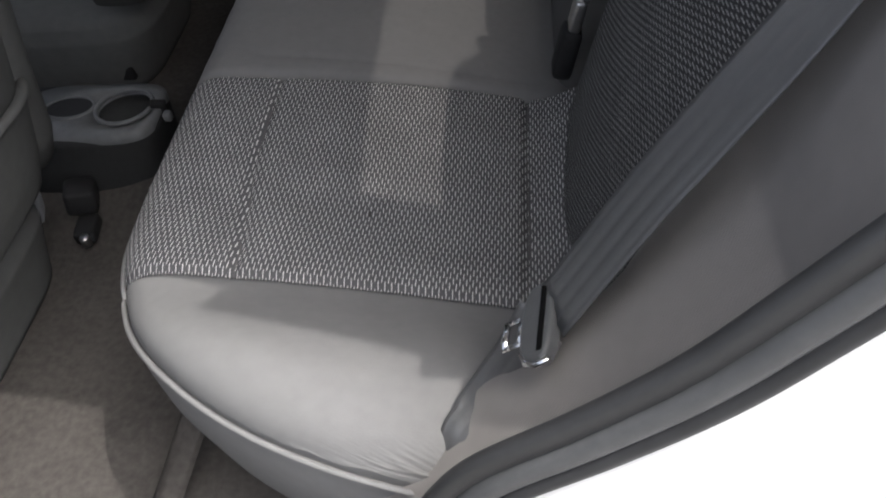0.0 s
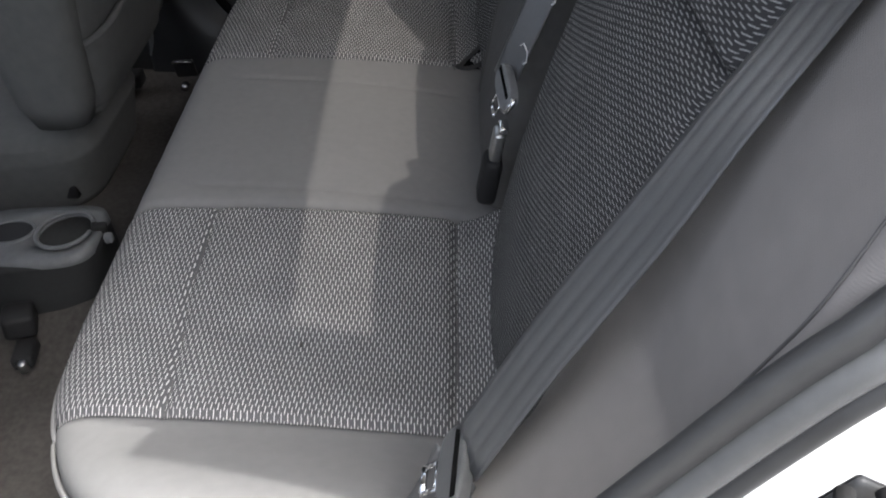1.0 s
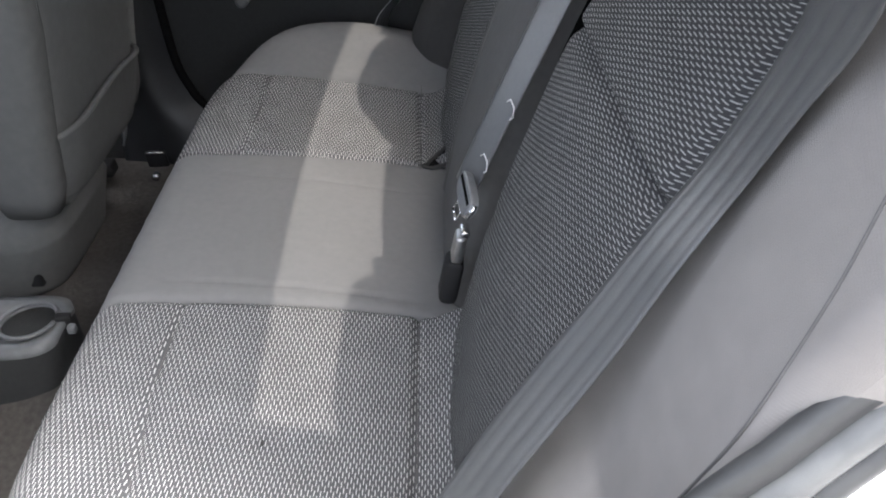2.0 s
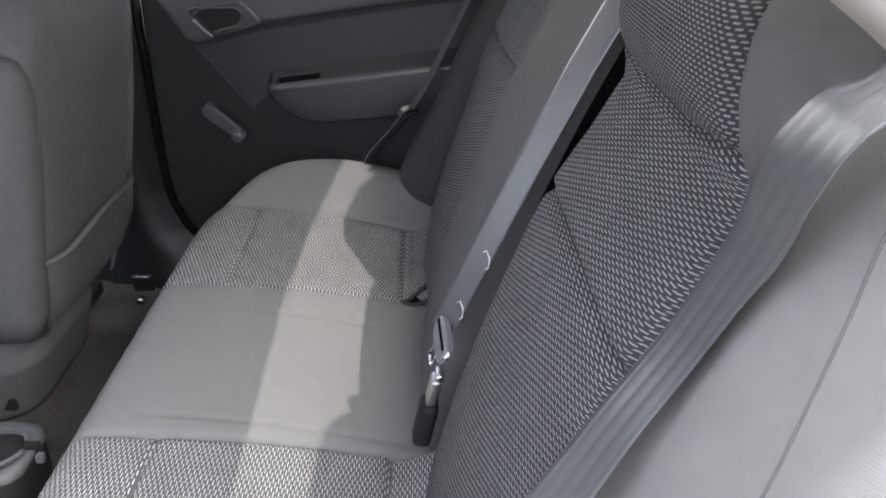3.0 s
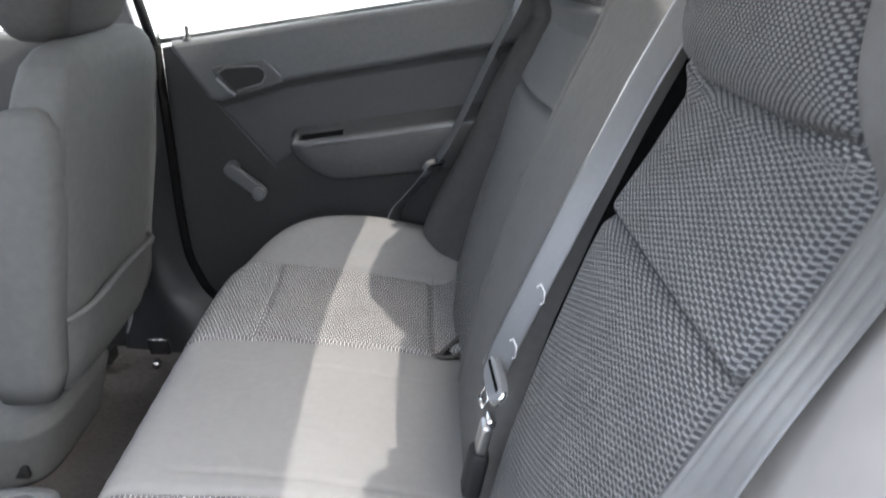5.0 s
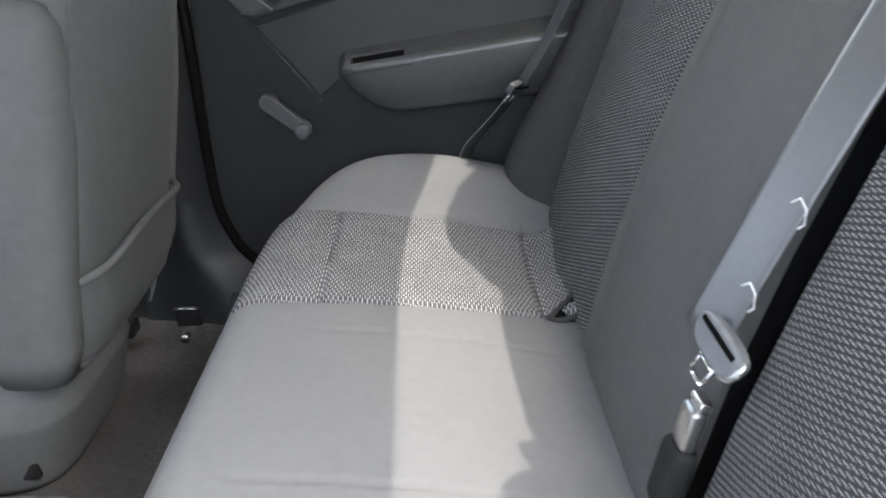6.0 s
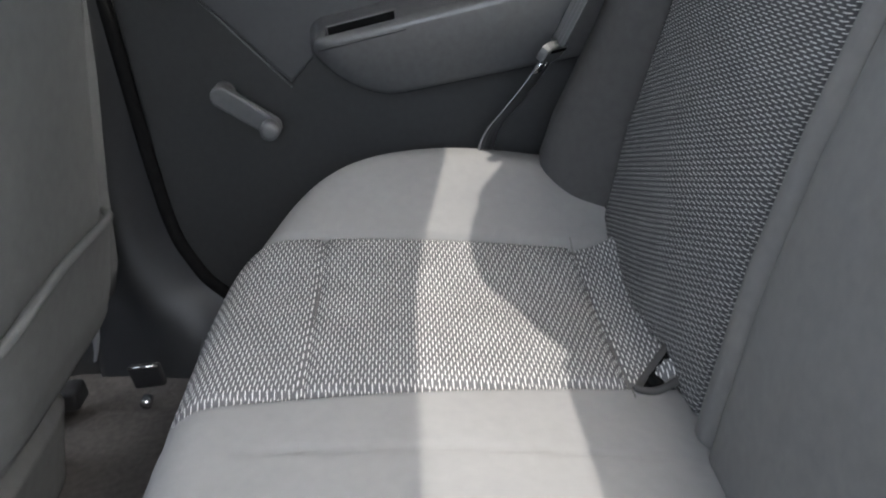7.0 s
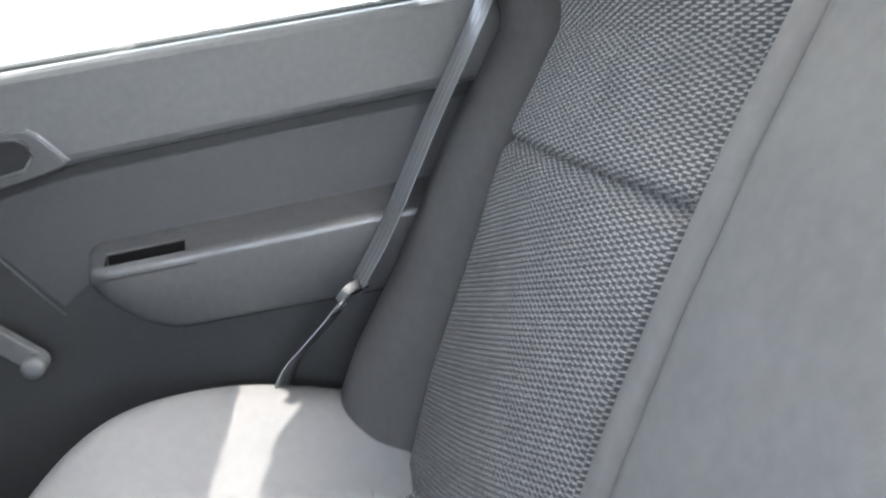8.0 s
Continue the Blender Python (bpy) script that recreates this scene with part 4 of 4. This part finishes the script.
def b_pillar():
    t = thing("pillar", "pale grey upper and dark lower centre pillar trim", "pillar trim", kind="structure")
    # lower trim flares out into the sill
    zs = np.linspace(-0.03, 0.66, 60)[:, None]
    us = np.linspace(0, 1, 24)[None, :]
    flare = np.exp(-((zs + 0.03) / 0.09))
    x = -0.163 - 0.15 * us + np.interp(zs, [-0.03, 0.05, 0.107, 0.147, 0.2, 0.3], [0.16, 0.10, 0.042, 0.022, 0.006, 0.0]) * (1 - us)
    y = 0.742 - 0.035 * np.sin(math.pi * np.clip(us * 1.1, 0, 1)) ** 1.3 - 0.035 * flare + 0 * zs
    slab("lower_trim", np.stack([x, y, zs + 0 * us], -1), (0, 0.04, 0), PLASTIC_TRIM, t, "black moulded lower trim", shell=True)
    zs = np.linspace(0.655, 1.05, 30)[:, None]
    x = -0.180 - 0.085 * us - 0.15 * (zs - 0.655)
    y = 0.715 - 0.02 * np.sin(math.pi * us) ** 0.6 - 0.24 * (zs - 0.655) + 0 * us
    slab("upper_trim", np.stack([x, y, zs + 0 * us], -1), (0, 0.04, 0), PLASTIC_LIGHT, t, "pale grey upper pillar trim", shell=True)
    xs = np.linspace(-0.14, 0.5, 40)[:, None]
    us = np.linspace(0, 1, 14)[None, :]
    slab("sill_trim", np.stack([xs + 0 * us, 0.60 + 0.13 * us + 0 * xs, -0.02 + 0.06 * np.sin(us * math.pi / 2) ** 0.7 + 0 * xs], -1), (0, 0, -0.03), PLASTIC_TRIM, t, "black sill trim", shell=True)
    return t


b_pillar()


# ---- front seats ----
def front_seat(y, dx, label):
    t = thing("front_seat", label, "car seat", "front seats", at=(dx, y, 0))
    # height, rear face, half depth, half width
    keys = [(0.142, -0.222, 0.03, 0.17), (0.155, -0.208, 0.045, 0.185), (0.20, -0.195, 0.055, 0.195), (0.28, -0.182, 0.06, 0.203), (0.40, -0.158, 0.062, 0.21), (0.50, -0.138, 0.060, 0.212), (0.60, -0.118, 0.055, 0.210), (0.64, -0.112, 0.052, 0.20), (0.67, -0.112, 0.048, 0.18), (0.69, -0.118, 0.038, 0.155), (0.70, -0.128, 0.024, 0.12)]
    ring_loft("backrest", interp_rings(keys, 40), CLOTH_SEAT, t, "dark grey cloth seat back", 5.0)
    # map pocket across the lower back
    ys = np.linspace(-0.195, 0.195, 40)[:, None]
    zs = np.linspace(0.165, 0.30, 30)[None, :]
    lip = 0.012 * np.clip((zs - 0.17) / 0.13, 0, 1)
    edge = (np.abs(ys) / 0.2) ** 6
    x = np.interp(zs, [k[0] for k in keys], [k[1] for k in keys]) + 0.006 + lip - 0.035 * edge
    top = 0.30 + 0.02 * np.cos(ys * 7) - 0.02
    z = 0.165 + (zs - 0.165) / 0.135 * (top - 0.165)
    pocket = slab("map_pocket", np.stack([x, ys + 0 * zs, z], -1), (-0.012, 0, 0), CLOTH_SEAT, t, "slack cloth map pocket", shell=True)
    tube("pocket_hem", [(np.interp(0.29, [k[0] for k in keys], [k[1] for k in keys]) + 0.018 - 0.035 * (abs(v) / 0.2) ** 6, v, 0.30 + 0.02 * math.cos(v * 7) - 0.02) for v in np.linspace(-0.195, 0.195, 30)], 0.006, CLOTH_SEAT, pocket, "stitched elastic hem")
    tube("piping", [(np.interp(z, [k[0] for k in keys], [k[1] for k in keys]) - 0.012, -np.interp(z, [k[0] for k in keys], [k[3] for k in keys]) * 0.955, z) for z in np.linspace(0.2, 0.66, 24)], 0.0012, CLOTH_SEAT, t, "sewn side seam")
    tube("piping", [(np.interp(z, [k[0] for k in keys], [k[1] for k in keys]) - 0.012, np.interp(z, [k[0] for k in keys], [k[3] for k in keys]) * 0.955, z) for z in np.linspace(0.2, 0.66, 24)], 0.0012, CLOTH_SEAT, t, "sewn side seam")
    # headrest
    rings = []
    for k in range(25):
        v = -1 + 2 * k / 24
        r = (1 - abs(v) ** 3.2) ** (1 / 2.6)
        rings.append(((-0.182 + 0.012 * v, 0.0, 0.797 + 0.108 * v), max(0.004, 0.066 * r), max(0.01, 0.152 * (0.25 + 0.75 * r) - 0.012 * v)))
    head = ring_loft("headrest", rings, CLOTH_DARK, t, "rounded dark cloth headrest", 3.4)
    tube("headrest_seam", [(-0.182 + 0.012 * v + 0.066 * 0.93 * (1 - abs(v) ** 3.2) ** (1 / 2.6) * 0.98, -0.128 * (0.25 + 0.75 * (1 - abs(v) ** 3.2) ** (1 / 2.6)), 0.797 + 0.108 * v) for v in np.linspace(-0.9, 0.9, 20)], 0.0010, CLOTH_DARK, head, "sewn seam")
    for s_ in (-0.06, 0.06):
        tube("headrest_post", [(-0.165, s_, z) for z in (0.66, 0.70, 0.72)], 0.006, CHROME, t, "steel headrest post", 12)
    for side in (-1, 1):
        wing = [(0.16, -0.205, 0.045, 0.030), (0.20, -0.190, 0.060, 0.038), (0.30, -0.175, 0.070, 0.042), (0.45, -0.145, 0.072, 0.042), (0.55, -0.130, 0.066, 0.040), (0.590, -0.128, 0.055, 0.034), (0.612, -0.138, 0.038, 0.022), (0.620, -0.155, 0.015, 0.008)]
        rings = [((b - 0.012 - d, side * 0.206, a), d, w) for a, b, d, w in wing]
        ring_loft("side_wing", rings, CLOTH_SEAT, t, "padded cloth side wing", 2.8, 28)
    tube("hinge_cover", curve_points([(-0.236, 0.176, 0.170), (-0.244, 0.180, 0.130), (-0.252, 0.184, 0.095), (-0.262, 0.186, 0.070)], 5), lambda u: 0.010 - 0.007 * u, PLASTIC_LIGHT, t, "pale plastic hinge cover", 10, flat=0.6)
    # cushion seen below the back, and its rails
    keys2 = [(-0.018, -0.276, 0.18, 0.225), (0.03, -0.264, 0.19, 0.232), (0.085, -0.247, 0.20, 0.236), (0.112, -0.254, 0.20, 0.232), (0.128, -0.275, 0.19, 0.22)]
    inboard = math.copysign(0.055, -y)
    ring_loft("cushion", [((c[0], inboard, c[2]), hx, hy - 0.065) for c, hx, hy in interp_rings(keys2, 16)], CLOTH_SEAT, t, "dark grey cloth seat cushion", 5.0)
    for s_ in (-0.19, 0.19):
        rail = block("seat_rail", (0.40, 0.035, 0.035), (-0.52, s_, 0.012), RUBBER, t, "black steel seat rail", 0.004)
        block("rail_cap", (0.035, 0.042, 0.030), (-0.315, s_, 0.016), RUBBER, rail, "black plastic rail cap", 0.006)
    return t


front_seat(0.425, 0.0, "dark grey cloth passenger front seat with headrest and pocket")
front_seat(-0.385, 0.0, "dark grey cloth driver front seat seen from behind")


# ---- centre console with cup holder ----
def console():
    t = thing("centre_console", "grey plastic floor console with round rear cup holder", "console")
    keys = [(0.0, -0.155, 0.2, 0.085), (0.03, -0.155, 0.2, 0.082), (0.085, -0.150, 0.2, 0.070), (0.098, -0.153, 0.198, 0.066)]
    ring_loft("body", interp_rings(keys, 8), PLASTIC, t, "charcoal console body", 4.0, 64)
    cx, cy, zt = -0.205, 0.0, 0.100
    # top plate with the round opening
    bm = bmesh.new()
    n = 64
    inner, outer, low = [], [], []
    for k in range(n):
        a = 2 * math.pi * k / n
        c, s_ = math.cos(a), math.sin(a)
        ex, ey = math.copysign(abs(c) ** 0.5, c), math.copysign(abs(s_) ** 0.5, s_)
        outer.append(bm.verts.new((-0.25 + (0.098 if c > 0 else 0.12) * ex, 0.066 * ey, zt)))
        inner.append(bm.verts.new((cx + 0.041 * c, cy + 0.041 * s_, zt + 0.004)))
        low.append(bm.verts.new((cx + 0.034 * c, cy + 0.034 * s_, zt - 0.05)))
    edge = [bm.verts.new((v.co.x, v.co.y, zt - 0.012)) for v in outer]
    for k in range(n):
        j = (k + 1) % n
        bm.faces.new((outer[k], outer[j], inner[j], inner[k]))
        bm.faces.new((inner[k], inner[j], low[j], low[k]))
        bm.faces.new((edge[k], edge[j], outer[j], outer[k]))
    bm.faces.new(low)
    bmesh.ops.recalc_face_normals(bm, faces=bm.faces)
    top = part("top_plate", bm, PLASTIC_CONSOLE, t, "scuffed grey console top")
    tube("cup_ring", [(cx + 0.041 * math.cos(a), cy + 0.041 * math.sin(a), zt + 0.006) for a in np.linspace(0.35, 2 * math.pi - 0.15, 60)], 0.0035, PLASTIC_CONSOLE, top, "raised cup rim", 10)
    tube("cup_ring", [(cx + 0.048 * math.cos(a), cy + 0.048 * math.sin(a), zt - 0.004) for a in np.linspace(-1.9, 0.1, 30)], 0.003, PLASTIC_CONSOLE, top, "stepped outer rim", 10)
    tube("tray_rim", [(-0.292 + 0.038 * math.cos(a), 0.004 + 0.026 * math.sin(a), zt + 0.003) for a in np.linspace(0, 2 * math.pi, 48)], 0.003, PLASTIC_CONSOLE, top, "oval tray rim", 8)
    plate("tray", [(-0.292 + 0.036 * math.cos(a), 0.004 + 0.024 * math.sin(a)) for a in np.linspace(0, 2 * math.pi, 40)[:-1]], lambda a, b, d: (a, b, zt + d + 0.001), 0.003, RUBBER, top, "dark oval tray", 0)
    block("cup_clip", (0.022, 0.014, 0.016), (cx + 0.048, cy + 0.006, zt + 0.001), RUBBER, top, "black cup clip", 0.003, (0, 15, 20))
    block("cup_clip", (0.012, 0.012, 0.014), (cx + 0.062, cy - 0.004, zt - 0.010), PLASTIC_LIGHT, top, "pale clip end", 0.003)
    return t


console()


# ---- seat belts ----
def tongue(parent, c, down, wide, material=PLASTIC_MID):
    """A latch plate: moulded body with a slot and a steel blade with a square hole."""
    c, down, wide = Vector(c), Vector(down).normalized(), Vector(wide).normalized()
    wide = (wide - down * wide.dot(down)).normalized()
    nrm = down.cross(wide).normalized()
    place = lambda a, b, d: tuple(c + wide * a + down * b + nrm * d)
    body = plate("latch_plate", rounded([(-0.031, -0.013), (0.031, -0.013), (0.030, 0.006), (0.018, 0.013), (-0.018, 0.013), (-0.030, 0.006)], 2), lambda a, b, d: place(a, b, d - 0.005), 0.010, material, parent, "moulded grey plastic latch plate", 0.003)
    tube("latch_edge", [place(a, b, 0.0) for a, b in ((0.030, -0.010), (0.031, 0.0), (0.028, 0.008), (0.018, 0.013))], 0.0028, CHROME, body, "bright steel edge", 8)
    # Black strips on both faces paint in the shade of the slot.
    for lift in (0.0049, -0.0059):
        plate("latch_slot_shade", [(-0.025, -0.008), (0.025, -0.008), (0.025, -0.004), (-0.025, -0.004)], lambda a, b, d: place(a, b, d + lift), 0.001, FLAT_BLACK, body, "black strip for the belt slot's shade", 0)
    for q in (((-0.010, 0.011), (-0.010, 0.030)), ((0.010, 0.011), (0.010, 0.030)), ((-0.010, 0.029), (0.010, 0.029)), ((-0.010, 0.015), (0.010, 0.015))):
        tube("latch_blade", [place(*q[0], 0), place(*[(u + v) / 2 for u, v in zip(*q)], 0), place(*q[1], 0)], 0.0024, CHROME, body, "chrome latch blade", 8, flat=0.5)
    return body


def near_belt():
    t = thing("seat_belt", "dark grey seat belt lying across the outer backrest", "seat belt", "rear seat belts")
    up = curve_points([(0.392, -0.592, 0.372), (0.440, -0.578, 0.452), (0.473, -0.573, 0.506), (0.501, -0.573, 0.556), (0.528, -0.574, 0.610), (0.555, -0.578, 0.664), (0.569, -0.600, 0.726), (0.566, -0.637, 0.782), (0.578, -0.655, 0.812), (0.62, -0.655, 0.830), (0.70, -0.655, 0.79)], 8)
    strap("webbing", up, [tuple(Vector((-0.25, 0.92, 0.08)).lerp(Vector((0.03, 0.96, -0.14)), float(smoothstep(0.48, 0.72, p.z)))) for p in up], 0.042, 0.0016, WEBBING, t, "woven dark belt webbing")
    low = curve_points([(0.385, -0.592, 0.362), (0.369, -0.600, 0.327), (0.353, -0.608, 0.302), (0.345, -0.626, 0.300), (0.335, -0.640, 0.296), (0.329, -0.652, 0.284), (0.326, -0.660, 0.262), (0.325, -0.662, 0.235)], 6)
    strap("lap_webbing", low, [(0.65, -0.75, 0.0)] * len(low), 0.042, 0.0016, WEBBING, t, "woven dark lap webbing")
    tongue(t, (0.384, -0.597, 0.366), (-0.76, 0.09, -0.64), (-0.08, -1.0, -0.02))


def centre_belt():
    t = thing("seat_belt", "dark centre belt hanging along the gap with pale stop stitches", "seat belt", "rear seat belts")
    zs = np.linspace(0.40, 0.83, 40)
    up = [Vector((float(np.interp(z, [0.40, 0.442, 0.501, 0.6, 0.7, 0.78, 0.83], [0.438, 0.456, 0.482, 0.527, 0.574, 0.616, 0.66])), -0.158, float(z))) for z in zs]
    strap("webbing", up + [Vector((0.72, -0.158, 0.83))], [(0.45, -0.89, 0.0)] * (len(up) + 1), 0.041, 0.0016, WEBBING, t, "woven dark belt webbing")
    tongue(t, (0.440, -0.185, 0.408), (-0.45, 0.10, -0.88), (0.08, -0.98, -0.15), PLASTIC_LIGHT)
    for (x, y, z), s_ in (((0.464, -0.172, 0.441), 1), ((0.491, -0.170, 0.500), 1)):
        tube("stop_stitch", [(x - 0.006 + a, y - b, z + c) for a, b, c in ((-0.002, 0.0, 0.006), (0.001, 0.006, 0.011), (0.004, 0.010, 0.004), (0.003, 0.012, -0.006), (0.0, 0.010, -0.009))], 0.0008, WHITE_THREAD, t, "white stop stitch", 6)


def buckle(c, tilt, label):
    t = thing("belt_buckle", label, "belt buckle", "belt buckles", at=c)
    block("stalk", (0.022, 0.034, 0.060), (0.0, 0, -0.012), RUBBER, t, "black rounded buckle stalk", 0.008, tilt)
    block("housing", (0.013, 0.024, 0.036), (0.010, 0, 0.032), STEEL, t, "worn grey buckle housing", 0.004, tilt)
    block("release_button", (0.010, 0.022, 0.008), (0.017, 0, 0.053), CHROME, t, "bright release end", 0.002, tilt)
    return t


def far_belt():
    t = thing("seat_belt", "dark seat belt hanging beside the far door", "seat belt", "rear seat belts")
    up = curve_points([(0.392, 0.590, 0.432), (0.422, 0.594, 0.480), (0.452, 0.598, 0.538), (0.493, 0.600, 0.622), (0.540, 0.602, 0.712), (0.580, 0.612, 0.795), (0.630, 0.618, 0.825)], 6)
    strap("webbing", up, [(-0.17, 0.98, -0.10)] * len(up), 0.047, 0.0016, WEBBING, t, "woven dark belt webbing")
    low = curve_points([(0.384, 0.596, 0.420), (0.362, 0.612, 0.386), (0.335, 0.625, 0.352), (0.310, 0.632, 0.322), (0.295, 0.635, 0.28)], 6)
    strap("lap_webbing", low, [(0.6, 0.8, 0.0)] * len(low), 0.044, 0.0016, WEBBING, t, "woven dark lap webbing")
    # Pale rod paints the highlight along the lap belt's edge.
    tube("webbing_highlight", [p + Vector((-0.010, -0.02, 0.004)) for p in low], 0.0011, PLASTIC_LIGHT, t, "pale line for the webbing edge's highlight", 6)
    tongue(t, (0.385, 0.588, 0.424), (-0.6, 0.2, -0.78), (0.55, 0.85, -0.1))


def strap_slot():
    t = thing("buckle_pocket", "dark buckle slot in the rear edge of the cushion", "seat slot")
    def place(a, b, d):
        return (a, b, float(cushion_z(np.array(a), np.array(b))) + d)

    mouth = [(0.384, 0.214), (0.391, 0.226), (0.410, 0.246), (0.430, 0.264), (0.442, 0.260), (0.445, 0.240), (0.430, 0.227), (0.400, 0.212)]
    # Flat black plate stands in for the shaded opening; nothing is cut.
    plate("slot", rounded(mouth, 2), place, 0.0018, FLAT_BLACK, t, "black plate for the shade in the slot mouth", 0.0006)
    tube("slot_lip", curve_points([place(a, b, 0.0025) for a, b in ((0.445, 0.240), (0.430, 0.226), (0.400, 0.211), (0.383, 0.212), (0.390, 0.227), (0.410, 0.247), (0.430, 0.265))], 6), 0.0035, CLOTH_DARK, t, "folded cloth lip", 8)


strap_slot()
near_belt()
centre_belt()
far_belt()
buckle((0.420, -0.172, 0.300), (0, 12, 0), "black belt buckle standing in the seat crease")


# ---- small things ----
def striker():
    t = thing("door_striker", "black and steel door striker on the white jamb", "door striker")
    c = Vector((0.540, -0.738, 0.553))
    block("base_plate", (0.018, 0.005, 0.024), c, RUBBER_GREY, t, "grey steel base plate", 0.003, (0, 35, 0))
    tube("striker_loop", [c + Vector(p) for p in ((-0.006, -0.003, 0.010), (-0.010, -0.014, 0.010), (-0.009, -0.019, 0.0), (-0.010, -0.014, -0.010), (-0.006, -0.003, -0.010))], 0.0038, RUBBER, t, "black coated loop", 10)
    for dz in (-0.010, 0.010):
        tube("bolt_head", [c + Vector((0.008, -0.004, dz)), c + Vector((0.008, -0.009, dz)), c + Vector((0.008, -0.010, dz))], 0.004, RUBBER, t, "dark bolt head", 12)


def anchor_bracket():
    t = thing("belt_anchor", "black steel belt anchor bolted by the far sill", "belt anchor")
    block("bracket", (0.045, 0.012, 0.040), (-0.205, 0.625, 0.028), RUBBER, t, "black bracket", 0.004, (10, 0, 0))
    tube("bracket_edge", [(-0.226, 0.617, 0.047), (-0.205, 0.616, 0.048), (-0.184, 0.617, 0.046)], 0.002, CHROME, t, "bright worn edge", 8)
    tube("bolt", [(-0.213, 0.622, -0.008), (-0.213, 0.610, -0.010), (-0.213, 0.608, -0.010)], 0.008, CHROME, t, "steel bolt", 14)


def rail_adjuster():
    t = thing("seat_adjuster", "black plastic seat rail end on the carpet", "seat adjuster")
    block("cap", (0.044, 0.044, 0.040), (-0.262, -0.108, 0.030), RUBBER, t, "glossy black cap", 0.008, (0, 10, 20))
    block("foot", (0.030, 0.045, 0.020), (-0.246, -0.150, 0.006), RUBBER, t, "black foot", 0.005, (0, 0, 10))
    tube("bolt", [(-0.238, -0.176, 0.0), (-0.238, -0.176, 0.014), (-0.238, -0.176, 0.015)], 0.007, STEEL, t, "dull steel bolt", 12)


striker()
anchor_bracket()
rail_adjuster()


def white_backdrop():
    # Added wall, white for the overexposed outside beyond the far window.
    o = block("backdrop", (60, 0.3, 2.7), (0, 7.2, 0.95), BACKDROP_WHITE, None, "", 0.02)
    tagged(o, "added white wall for the overexposed outside", "backdrop", kind="structure")
    # Unidentified reddish shapes, coloured pale pink for the glare that washes them out.
    pink = mat("washed_out_pink", (0.86, 0.60, 0.64), 0.9, 0, 0.15, 3, 0.05)
    for x, z, w, h in ((-1.34, 0.24, 0.10, 0.16), (-1.14, 0.20, 0.12, 0.26), (-1.38, 0.06, 0.08, 0.10)):
        plate("pink_smudge", [(x + w * math.cos(v) * (0.7 + 0.3 * math.sin(3 * v + x)), z + h * math.sin(v) * (0.75 + 0.25 * math.cos(2 * v))) for v in np.linspace(0, 2 * math.pi, 24)[:-1]], lambda a, b, d: (a, 7.05 - d, b), 0.004, pink, o, "reddish shape outside, coloured pale for the glare", 0)


white_backdrop()
